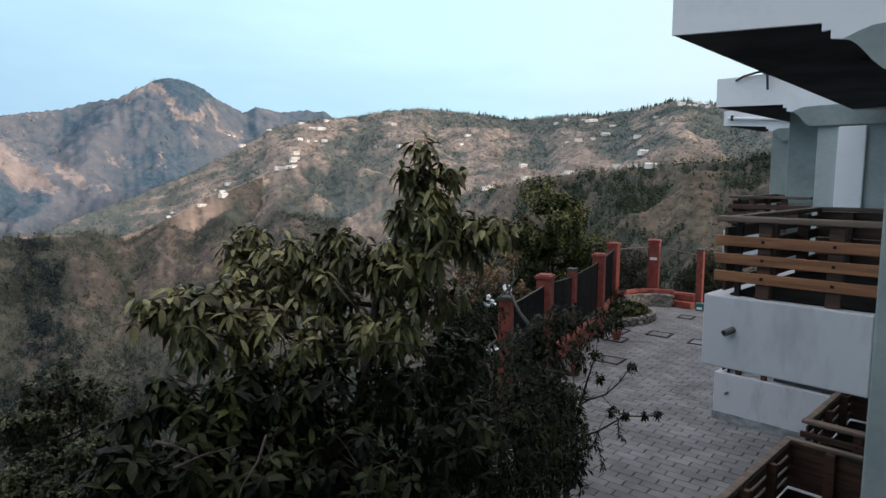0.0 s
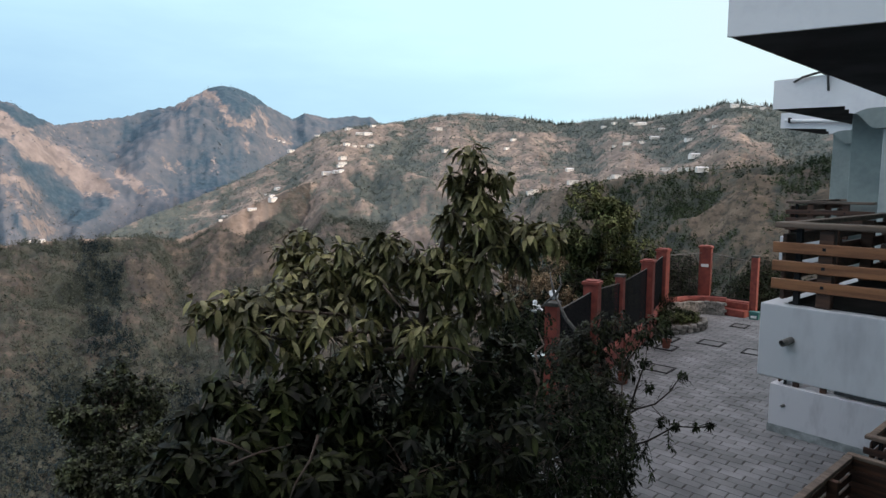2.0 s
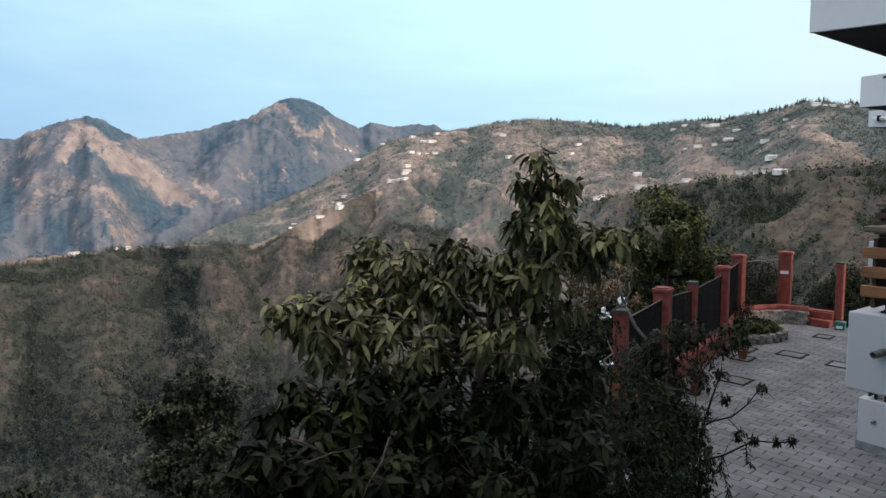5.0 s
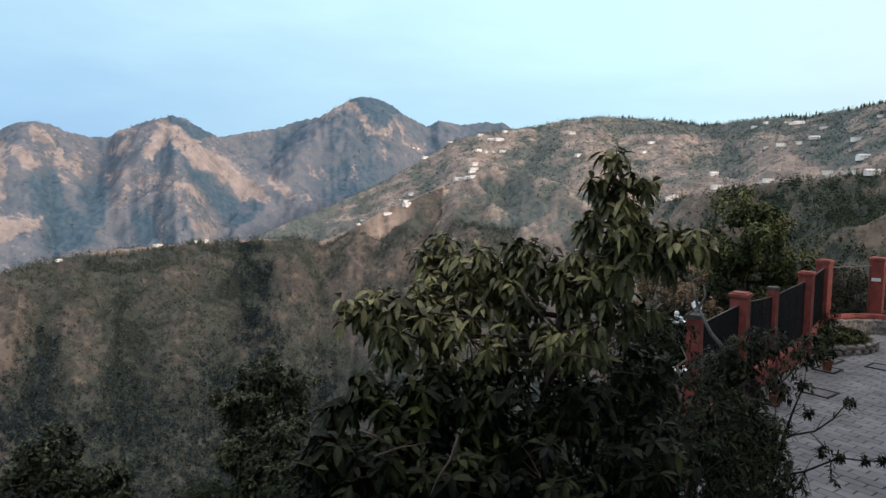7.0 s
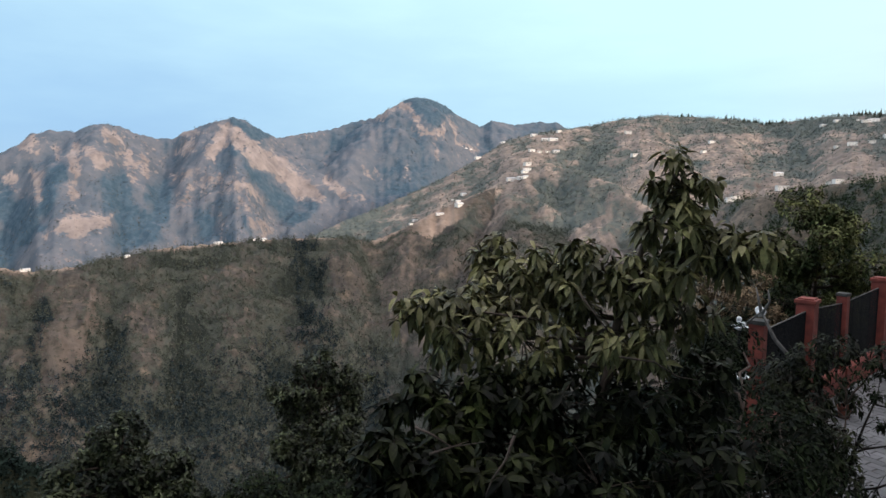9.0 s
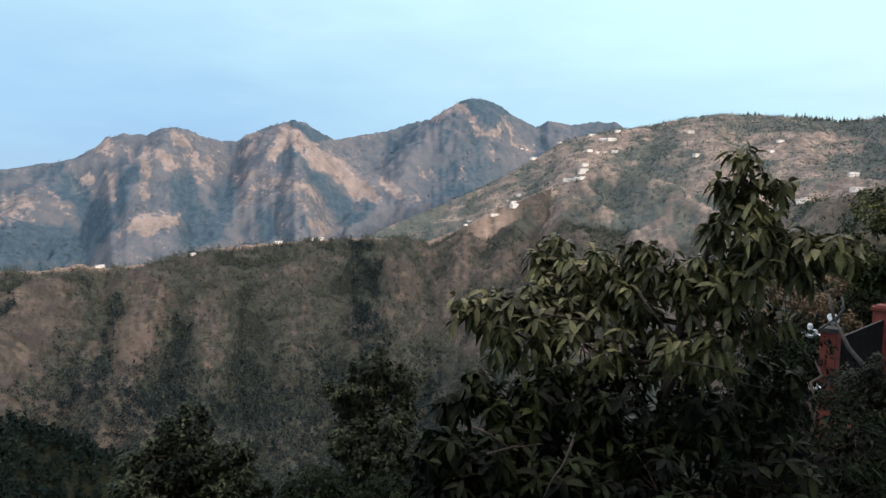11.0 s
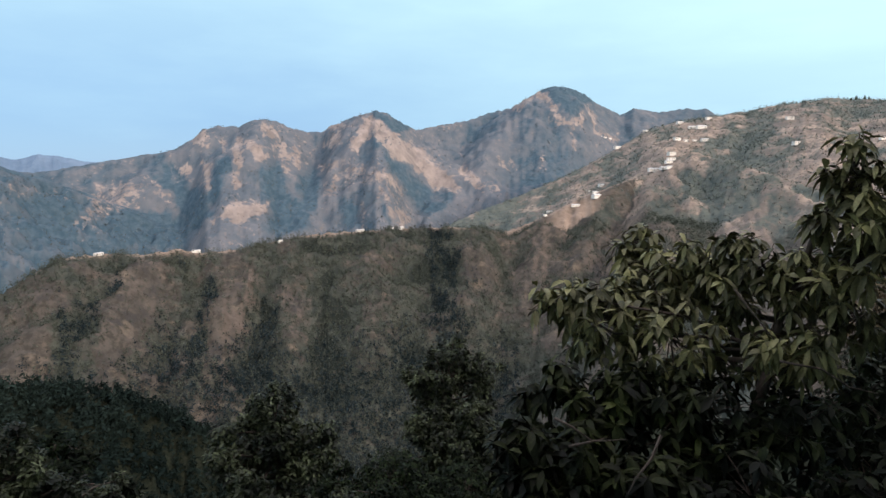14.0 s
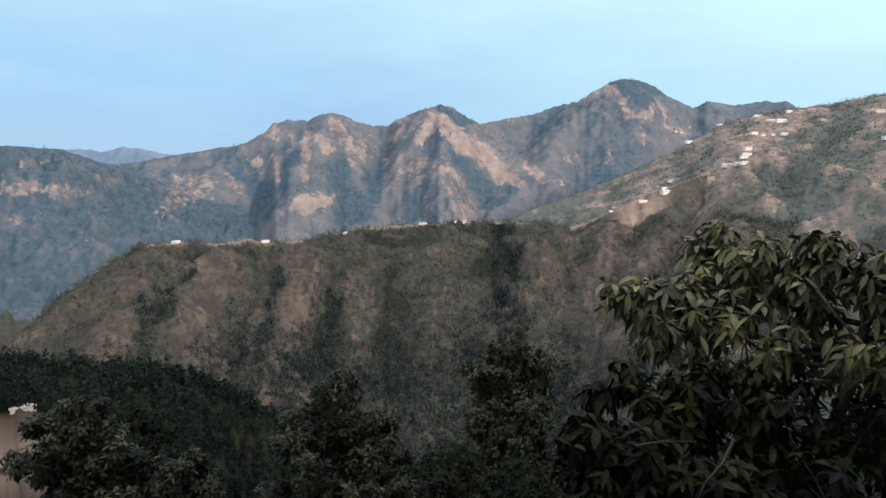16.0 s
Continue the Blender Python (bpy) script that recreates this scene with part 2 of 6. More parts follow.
# haze over the farther hill, put into these trees' colour
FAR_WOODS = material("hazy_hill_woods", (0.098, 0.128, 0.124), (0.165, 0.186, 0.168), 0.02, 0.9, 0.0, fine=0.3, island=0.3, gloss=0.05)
GREEN_WOODS = material("green_hill_pines", (0.022, 0.036, 0.022), (0.060, 0.078, 0.042), 0.02, 0.9, 0.0, fine=0.3, island=0.45, gloss=0.05)
BRUSH = material("dry_brush", (0.066, 0.060, 0.054), (0.122, 0.106, 0.094), 0.02, 0.9, 0.0, fine=0.3, island=0.3, gloss=0.05)
SCRUB = material("grey_green_scrub", (0.050, 0.058, 0.052), (0.092, 0.098, 0.082), 0.02, 0.9, 0.0, fine=0.3, island=0.35, gloss=0.05)
# deck colour holds the darkness inside the balconies
DECK_SHADE = material("shaded_balcony_deck", (0.008, 0.0075, 0.007), (0.020, 0.018, 0.017), 4.0, 0.9, 0.1, gloss=0.08)
DAMP_PLASTER = material("damp_mossy_plaster", (0.16, 0.18, 0.18), (0.40, 0.43, 0.44), 3.0, 0.9, 0.3)
WHITE_WALL = material("whitewashed_wall", (0.80, 0.77, 0.72), (0.90, 0.87, 0.83), 0.5, 0.85, 0.0, per_object=0.15)
TIN = material("pale_tin_roof", (0.45, 0.45, 0.46), (0.66, 0.65, 0.64), 0.4, 0.5, 0.0, per_object=0.25)
DARK_GLASS = material("dark_window", (0.03, 0.035, 0.04), (0.06, 0.065, 0.07), 1.0, 0.2, 0.0)
WHITE_GLOSS = material("white_enamel", (0.75, 0.76, 0.78), (0.82, 0.82, 0.83), 8.0, 0.35, 0.05)
TEAL = material("teal_plastic", (0.03, 0.13, 0.13), (0.04, 0.18, 0.17), 8.0, 0.4, 0.05)
TERRACOTTA = material("terracotta", (0.16, 0.05, 0.034), (0.26, 0.09, 0.06), 8.0, 0.85, 0.3)
CABLE = material("black_cable", (0.02, 0.02, 0.022), (0.04, 0.04, 0.042), 30.0, 0.6, 0.0)


# ---- the land: one sheet, laid out by bearing and distance from the terrace ----
def lattice(ix, iy, seed):
    h = (ix.astype(np.int64) * 374761393 + iy.astype(np.int64) * 668265263 + seed * 1442695041) & 0x7FFFFFFF
    h = ((h ^ (h >> 13)) * 1274126177) & 0x7FFFFFFF
    return ((h ^ (h >> 16)) & 0xFFFF) / 65535.0


def vnoise(x, y, seed=0):
    ix, iy = np.floor(x), np.floor(y)
    fx, fy = x - ix, y - iy
    fx, fy = fx * fx * fx * (fx * (fx * 6 - 15) + 10), fy * fy * fy * (fy * (fy * 6 - 15) + 10)
    a, b = lattice(ix, iy, seed), lattice(ix + 1, iy, seed)
    c, d = lattice(ix, iy + 1, seed), lattice(ix + 1, iy + 1, seed)
    return (a + (b - a) * fx) * (1 - fy) + (c + (d - c) * fx) * fy - 0.5


def fbm(x, y, octaves=5, seed=0, gain=0.5):
    s, a = 0.0, 1.0
    for k in range(octaves):
        s = s + a * vnoise(x * 2 ** k + 17.3 * k, y * 2 ** k - 9.1 * k, seed + k)
        a *= gain
    return s


def ridged(x, y, octaves=4, seed=0):
    s, a = 0.0, 1.0
    for k in range(octaves):
        s = s + a * (1 - 4 * np.abs(vnoise(x * 2 ** k + 5.7 * k, y * 2 ** k + 3.3 * k, seed + k)))
        a *= 0.5
    return s * 0.5


def curve_of(pairs):
    xs, ys = zip(*sorted(pairs))
    return lambda v: np.interp(v, xs, ys)


def smooth_curve(pairs, wide=2.2):
    f = curve_of(pairs)
    return lambda v: sum(f(v + wide * k) for k in (-1.0, -0.5, 0.0, 0.5, 1.0)) / 5.0


# crest lines: bearing in degrees (to the left of the facade's run), rise in degrees
SPUR = curve_of([(140, -18), (120.7, -13.3), (117.5, -10.2), (114.3, -8.0), (111.3, -6.2), (107.7, -6.0), (105.5, -6.3), (102.6, -5.9), (100.7, -6.3), (97.7, -6.1), (95.1, -5.5),
                 (92, -5.0), (88.4, -4.7), (84.2, -4.5), (78.9, -4.3), (75.8, -4.3), (73.8, -4.7), (72.3, -4.3), (69.4, -3.0), (67.5, -1.9), (65.2, -0.9), (62.5, 0.2), (60.4, 0.8),
                 (59.2, 1.9), (57.5, 2.6), (54, 1.6), (48, -0.6), (44, -1.3), (40, -0.5), (34, 0.6), (28, 1.1), (22, 1.6), (10, 2.5), (-20, 1)])
SPUR_AT = smooth_curve([(140, 800), (121, 930), (110, 1050), (90, 1150), (75, 1230), (66, 1350), (58, 1560), (50, 1350), (40, 1150), (25, 1000), (0, 900)])
HILL = curve_of([(150, -22), (96, -16), (88, -9.5), (84, -6.5), (75.9, -2.8), (71.4, -1.0), (66.7, 1.1), (64.5, 2.4), (61, 4.5), (59, 5.0), (54.6, 5.6), (52.1, 6.0), (50.1, 6.2), (48, 6.4), (45.5, 6.2), (43.4, 6.0), (41.3, 5.8),
                 (39.7, 5.4), (37.3, 5.55), (34.8, 5.7), (32.3, 5.7), (29.9, 6.0), (27.5, 6.2), (25.7, 6.65), (24.4, 6.6), (22.6, 6.3), (15, 5.6), (0, 5.0), (-20, 4.5)])
HILL_AT = curve_of([(84, 1500), (76, 1650), (66, 1850), (56, 2100), (45, 2250), (25, 1900), (0, 1500)])
RANGE = curve_of([(140, 0.6), (120, 0.2), (111.8, 0.6), (106.6, 1.7), (104.3, 2.1), (102.4, 2.6), (101, 3.5), (100.2, 4.3), (99, 4.6), (97.3, 4.6), (96, 5.2), (95, 5.3), (93.8, 5.0), (93, 4.6), (91.5, 4.3),
                  (90.2, 4.3), (89.5, 4.8), (87.4, 5.7), (85.4, 6.25), (84.3, 6.0), (82.8, 5.1), (81.7, 4.6), (79.2, 5.1), (77.2, 5.4), (75.2, 6.1), (73.2, 6.5), (71.8, 7.3), (70.3, 8.1), (69.2, 8.4), (68, 8.2),
                  (66.6, 7.7), (65.6, 6.9), (63.5, 5.8), (62.4, 6.3), (60.3, 5.9), (57.8, 6.2), (56.6, 6.1), (55.6, 5.6), (50, 4.5), (30, 3)])
RANGE_AT = smooth_curve([(140, 2600), (112, 2750), (101, 2700), (95, 2600), (90, 2800), (85.4, 2500), (80, 2950), (69, 3200), (62, 3700), (50, 4000)])
LEFT_HILL = curve_of([(150, 1.0), (130, 1.6), (120.5, 1.7), (116.7, 1.55), (114.2, 0.7), (111.8, -0.1), (106, -2.5), (98, -6)])
FAR = curve_of([(150, 0.8), (118, 1.5), (115, 1.6), (113.8, 1.45), (112.2, 1.85), (111, 1.8), (109.2, 1.4), (104, 0.9), (60, 0.6), (20, 0.5), (-20, 0.5)])
OWN = curve_of([(150, -12), (121.5, -14.5), (115.9, -15.6), (109.5, -17), (104.9, -19), (101, -21.5), (94, -27), (85, -33)])
EDGE = curve_of([(-40, 40), (0, 34), (18, 30), (26, 29), (33, 24), (36, 17.5), (42, 13), (50, 9.5), (60, 7), (80, 5.5), (130, 5.0), (180, 6), (320, 40)])


def tan_d(a):
    return np.tan(np.radians(a))


def face(yaw, r, crest, at, front, back, gully, freq, seed, ribs=(), reach=600.0, rough=1.0):
    """Height of one ridge (its crest, a front of ribs and gullies, a back) and its relief."""
    d = at(yaw)
    top = EYE + d * tan_d(crest(yaw) + 0.09 * fbm(yaw * 2.6, yaw * 0 + seed, 4, seed))
    below = np.clip(d - r, 0, None)
    x, y = r * np.sin(np.radians(yaw)), r * np.cos(np.radians(yaw))
    wx, wy = fbm(x / 260, y / 260, 4, seed + 31), fbm(x / 260, y / 260, 4, seed + 37)
    cross = ridged(x / (gully * 3.2) + 1.4 * wx, y / (gully * 3.2) + 1.4 * wy, 5, seed + 3)
    relief = rough * (0.55 * cross + 0.5 * fbm(x / 55, y / 55, 5, seed + 9, 0.6))
    if ribs:
        t = np.clip(below / reach, 0, 1.6)
        tent = yaw * 0 - 0.9
        for y0, y1, rise, wide in ribs:
            c = y0 + (y1 - y0) * t + 1.8 * wx * t + 0.8 * wy
            tent = np.maximum(tent, rise * 0.85 * (1 - np.sqrt((yaw - c) ** 2 + 0.6) / (wide * (0.7 + 0.5 * t))))
        relief = relief + tent * np.clip(0.25 + 1.5 * t, 0, 1)
    else:
        relief = relief + 0.45 * ridged(yaw * freq + wx * 1.5, below / 800.0 + wy * 0.8, 4, seed)
    cut = np.minimum(relief * gully, 0.72 * front * below)
    fall = np.where(r < d, front * below - cut * np.clip(below / (gully * 0.7), 0, 1), back * (r - d))
    return top - fall, relief


# ribs: bearing at the crest, bearing lower down, height, half width in degrees
SPUR_RIBS = [(111.1, 118.5, 1.1, 4.2), (104.9, 110.2, 1.1, 3.4), (96.9, 100.4, 0.95, 2.9), (92.4, 93.7, 0.8, 2.3), (84.2, 85.8, 1.0, 4.0), (75.7, 77.1, 1.0, 3.2), (70, 71.5, 0.8, 3.0), (64, 67, 0.8, 3.0), (58, 61, 0.8, 3.0), (51, 53, 0.8, 3.4), (45, 46, 0.7, 3.2), (38, 37.5, 0.8, 3.6), (31, 30, 0.8, 3.6), (24, 23, 0.8, 3.6), (16, 15, 0.8, 4.2), (6, 5, 0.8, 5.0), (119, 128, 0.9, 4.0)]
RANGE_RIBS = [(108, 119, 1.2, 4.2), (100.4, 112.6, 1.4, 4.2), (95.2, 99.7, 1.5, 3.3), (93.8, 91.6, 0.8, 1.8), (86.6, 90.9, 1.3, 2.4), (85.6, 83.4, 0.9, 1.7), (85.2, 76.8, 1.5, 3.0), (70.4, 78.0, 1.4, 3.6), (69.5, 62.0, 1.4, 3.4), (62.3, 57, 1.0, 3.0)]
HILL_RIBS = [(66, 70, 0.8, 4.0), (57, 60, 0.9, 4.0), (50, 48, 0.9, 4.0), (44, 41, 0.9, 4.4), (34, 33, 0.9, 4.0), (26, 25, 0.9, 4.4), (16, 14, 0.9, 5.0)]


def land(yaw, r, full=False):
    spur, f1 = face(yaw, r, SPUR, SPUR_AT, 0.60, 0.7, 28.0, 0.14, 3, SPUR_RIBS, 240.0, 0.9)
    hill, f2 = face(yaw, r, HILL, HILL_AT, 0.34, 0.5, 38.0, 0.10, 21, HILL_RIBS, 600.0, 0.42)
    step = 7.0
    q = hill / step
    flat = np.floor(q) + np.clip((q - np.floor(q) - 0.6) / 0.4, 0, 1)
    terraced = np.clip(fbm(yaw * 0.12, r / 350.0, 3, 151) * 3 + 0.35, 0, 1) * (yaw < 66)
    hill = hill + (flat * step + 2.0 - hill) * 0.5 * terraced * (r < HILL_AT(yaw) - 40)
    rng, f3 = face(yaw, r, RANGE, RANGE_AT, 0.56, 0.5, 70.0, 0.15, 41, RANGE_RIBS, 700.0, 0.45)
    left, f4 = face(yaw, r, LEFT_HILL, lambda v: 2300 + 0 * v, 0.36, 0.4, 75.0, 0.12, 61)
    far, f5 = face(yaw, r, FAR, lambda v: 4500 + 0 * v, 0.3, 0.1, 60.0, 0.5, 81)
    own, f6 = face(yaw, r, OWN, lambda v: 300 + 0 * v, 0.5, 0.75, 14.0, 0.6, 101)
    layers = np.stack([spur, hill, rng, left, far, -430 + 30 * fbm(yaw * 0.3, r / 400, 3, 7)])
    z = layers.max(0)
    e = EDGE(np.where(yaw > 180, yaw - 360, yaw))
    slope = -1.0 - 0.62 * np.clip(r - e, 0, None) + fbm(yaw * r / 300.0, r / 6.0, 4, 121) * 1.0 * np.clip((r - e) / 8, 0, 1)
    near = np.where(r < e, -0.35 - 0.9 * np.clip((r - e + 1.5) / 1.5, 0, 1), slope)
    near = np.where((yaw > 84) & (r > 40), np.maximum(near, own), near)
    z = np.where(r > 480, np.maximum(z, near), near)
    # unseen hill behind the building, raised to shade the near valley
    behind = np.clip((np.abs(((yaw - 60 + 180) % 360) - 180) - 95) / 30, 0, 1)
    rise = -0.35 + np.clip(r - 30, 0, None) * 0.36
    z = z * (1 - behind) + np.minimum(rise, 290) * behind
    if not full:
        return z
    which = np.where(r > 480, layers.argmax(0), 0)
    relief = np.choose(which, [f1, f2, f3, f4, f5, f5 * 0])
    return z, which, relief


yaws = np.concatenate([np.arange(-14, 128, 0.155), np.arange(128, 346, 4.0)])
rads = np.concatenate([[0.02, 1.2], np.geomspace(2.5, 480, 56), np.linspace(490, 1500, 140), np.linspace(1508, 2500, 100), np.linspace(2512, 3800, 76), np.linspace(3840, 4950, 18)])
YY, RR = np.meshgrid(yaws, rads)
ZZ, WHICH, RELIEF = land(YY, RR, True)
nr, ny = ZZ.shape
co = np.stack([-RR * np.sin(np.radians(YY)), RR * np.cos(np.radians(YY)), ZZ], -1).reshape(-1, 3)
ii = np.arange(nr * ny).reshape(nr, ny)
nxt = np.roll(ii, -1, 1)
quads = np.stack([ii[:-1], ii[1:], nxt[1:], nxt[:-1]], -1).reshape(-1, 4)[:, ::-1]
ground_me = bpy.data.meshes.new("ground")
ground_me.vertices.add(len(co))
ground_me.vertices.foreach_set("co", co.ravel().astype(np.float32))
ground_me.loops.add(quads.size)
ground_me.loops.foreach_set("vertex_index", quads.ravel().astype(np.int32))
ground_me.polygons.add(len(quads))
ground_me.polygons.foreach_set("loop_start", np.arange(0, quads.size, 4, dtype=np.int32))
ground_me.update(calc_edges=True)
ground_me.shade_smooth()


# land cover as runs: bearing and rise at both ends, half width in degrees, strength
SCREE_MIDDLE = [
    (85.9, 5.1, 83.8, 3.4, 1.05, 1), (84.2, 3.4, 81.2, 1.5, 1.26, 1.2), (81.2, 1.5, 78.5, -0.8, 1.05, 1.1), (86.2, 4.9, 87.4, 3.0, 0.79, 1), (88.5, 4.0, 90.0, 3.1, 0.63, 0.8), (89.8, 4.4, 88.0, 5.1, 0.47, 0.8),
    (85.6, 0.5, 82.8, -0.8, 0.84, 0.6), (84.9, -1.6, 82.8, -3.8, 0.74, 0.45), (87.9, 0.5, 89.4, -0.9, 0.84, 0.45), (87.1, -2.1, 86.3, -4.2, 0.53, 0.4), (88.8, 1.4, 85.8, -0.1, 0.84, 0.45), (90.1, 1.4, 88.8, 1.2, 0.53, 0.5)]
SCREE_WEST = [
    (97.3, 3.4, 97.6, 1.7, 0.68, 1), (96.3, 3.2, 95.5, 2.0, 0.68, 1), (95.3, 4.8, 94.2, 4.2, 0.47, 0.8), (93.9, 2.9, 93.4, 1.8, 0.47, 0.8), (92.7, 2.5, 92.5, 1.4, 0.37, 0.7), (93.3, 0.9, 92.5, -0.0, 0.37, 0.6),
    (97.7, 0.5, 97.6, -0.8, 0.47, 0.5), (98.5, -2.8, 95.3, -2.6, 0.95, 1.1), (99.9, -3.9, 99.6, -3.6, 0.42, 0.7), (100.7, 3.3, 99.9, 3.7, 0.58, 0.9), (99.0, 3.1, 98.9, 2.7, 0.42, 0.7), (101.7, 0.9, 101.2, -0.7, 0.47, 0.8),
    (100.4, 0.9, 100.1, -0.9, 0.53, 0.85), (102.9, 0.7, 101.5, -2.6, 0.37, 0.5), (104.4, 0.1, 103.0, -2.1, 0.37, 0.5), (108.8, -2.9, 106.4, -1.3, 1.79, 0.5)]
SCREE_EAST = [
    (72.5, 6.8, 71.0, 7.6, 0.47, 0.9), (70.7, 7.9, 69.2, 6.3, 0.68, 1), (69.1, 5.5, 67.2, 5.3, 0.47, 0.8), (66.5, 6.6, 67.0, 5.5, 0.37, 0.7), (66.1, 5.9, 65.2, 4.3, 0.42, 0.7), (65.2, 4.2, 63.8, 3.7, 0.32, 0.8),
    (67.8, 4.2, 67.4, 3.0, 0.32, 0.5), (70.3, 1.8, 69.7, 0.9, 0.74, 0.5), (74.1, 2.0, 72.9, 0.9, 0.53, 0.6), (76.9, 0.4, 75.9, -0.7, 0.84, 0.8), (74.8, -0.3, 74.4, -1.0, 0.63, 0.45), (77.8, 3.2, 75.9, 3.6, 0.16, 0.6),
    (78.0, 2.3, 77.7, 2.0, 0.26, 0.5), (80.7, 4.6, 77.6, 5.1, 0.21, 0.5)]
# dells: shaded folds of the range, painted as dark blue-green woods
DELLS = [
    (84.9, 3.4, 82.8, 0.2, 0.68, 1), (82.8, 0.2, 80.4, -2.2, 0.89, 1), (91.6, -0.1, 91.9, -3.6, 1.05, 1), (94.7, -0.1, 93.8, -3.8, 1.26, 1), (98.7, 1.3, 99.7, -1.2, 0.79, 0.9), (103.7, 0.7, 100.7, -3.1, 0.68, 0.9),
    (105.9, -3.6, 102.9, -4.6, 1.26, 0.9), (84.8, -2.1, 84.2, -3.8, 0.32, 0.7), (88.1, -2.2, 87.7, -3.8, 0.42, 0.7), (78.7, -0.8, 79.1, -2.7, 0.53, 0.7), (102.7, 1.3, 100.2, -2.0, 0.32, 0.6), (85.3, 6.0, 82.7, 4.5, 0.47, 1.2),
    (70.4, 8.2, 66.3, 7.4, 0.47, 1.0), (68.8, 6.8, 67.3, 6.3, 0.63, 0.8), (111.3, -2.3, 111.8, -4.0, 1.05, 0.6)]
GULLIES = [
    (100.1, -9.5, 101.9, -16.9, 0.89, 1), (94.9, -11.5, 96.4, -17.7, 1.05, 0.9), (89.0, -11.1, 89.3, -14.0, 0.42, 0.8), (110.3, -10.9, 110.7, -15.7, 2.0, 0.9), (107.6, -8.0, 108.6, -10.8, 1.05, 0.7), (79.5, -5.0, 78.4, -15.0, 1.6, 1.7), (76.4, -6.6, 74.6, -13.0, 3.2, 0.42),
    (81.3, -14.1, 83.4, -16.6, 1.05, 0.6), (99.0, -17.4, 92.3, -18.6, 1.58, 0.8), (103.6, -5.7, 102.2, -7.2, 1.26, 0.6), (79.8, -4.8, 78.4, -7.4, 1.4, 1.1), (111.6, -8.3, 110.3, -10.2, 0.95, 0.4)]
SLIPS = [
    (104.7, -11.5, 109.3, -16.1, 0.58, 0.9), (106.0, -8.8, 104.9, -12.6, 1.37, 0.5), (103.3, -13.0, 104.7, -17.1, 1.58, 0.5), (105.6, -14.3, 105.6, -17.9, 1.05, 0.7), (98.1, -12.3, 99.4, -15.1, 1.37, 0.5), (93.9, -7.1, 90.1, -9.8, 1.26, 0.4),
    (88.1, -15.9, 86.1, -17.0, 0.95, 0.6), (80.7, -10.0, 81.3, -11.5, 0.74, 0.6), (80.8, -19.2, 83.5, -19.8, 0.74, 0.6), (79.7, -11.3, 80.7, -12.1, 0.63, 0.5), (83.9, -13.0, 81.8, -12.3, 0.63, 0.5), (107.2, -8.7, 110.3, -9.5, 0.37, 0.6),
    (73.8, -12.1, 74.9, -14.1, 0.74, 0.4)]
HILL_WOODS = [
    (58.8, -0.3, 52.7, -1.4, 1.3, 0.65), (52.7, -1.4, 55.3, -3.4, 1.16, 0.9), (64.0, -2.6, 65.2, -4.0, 1.26, 1.0), (57.3, -0.6, 60.4, -3.1, 0.74, 0.6), (30.2, -0.6, 29.4, -5.6, 2.1, 1.05), (22.9, 4.5, 18.6, 2.5, 1.79, 1.1),
    (19.4, 2.5, 16.9, 1.4, 1.16, 0.7), (36.7, 2.4, 40.8, 1.4, 1.16, 0.6), (43.4, 5.5, 34.8, 5.7, 0.42, 0.7), (27.0, 3.9, 24.7, 3.1, 1.05, 0.8), (31.2, 2.2, 27.9, 2.8, 0.53, 0.7), (76.7, -1.9, 74.0, -3.8, 1.58, 0.3),
    (72.2, -1.0, 64.1, 1.4, 1.16, 0.1), (27.5, 5.6, 23.9, 6.2, 0.53, 1.0), (47.0, 5.3, 41.8, 5.0, 0.47, 0.6), (21.0, -0.5, 22.1, -3.8, 1.05, 0.5)]
HILL_FIELDS = [
    (61.7, 0.4, 58.8, 0.4, 0.84, 0.9), (59.3, 1.7, 57.2, 3.5, 1.05, 0.8), (64.0, 2.8, 61.2, 3.4, 0.95, 0.6), (57.2, 4.0, 54.2, 5.2, 0.74, 0.6), (52.2, -0.1, 50.1, 0.0, 0.63, 0.8), (50.1, 5.0, 48.0, 3.0, 1.37, 0.6),
    (36.7, 3.0, 39.8, 4.0, 1.16, 0.5), (26.7, -3.5, 23.5, -2.9, 1.79, 0.9), (26.0, 2.2, 22.3, -0.0, 0.95, 0.6), (29.3, 1.5, 27.4, 1.7, 0.63, 0.7), (32.6, -0.5, 35.6, -0.0, 0.53, 0.8), (39.7, -0.6, 36.6, -1.1, 0.53, 0.8),
    (53.3, -5.3, 59.5, -6.7, 1.58, 0.3), (20.5, -1.4, 23.6, -1.0, 0.74, 0.5)]
WEST_FIELDS = [(121.5, -1.7, 115.6, -1.9, 0.55, 0.6), (119.0, 0.5, 117.6, 0.7, 0.6, 0.5), (120.5, -3.6, 118.4, -4.2, 0.4, 0.4), (114.0, -0.6, 110.5, -1.6, 0.5, 0.4)]


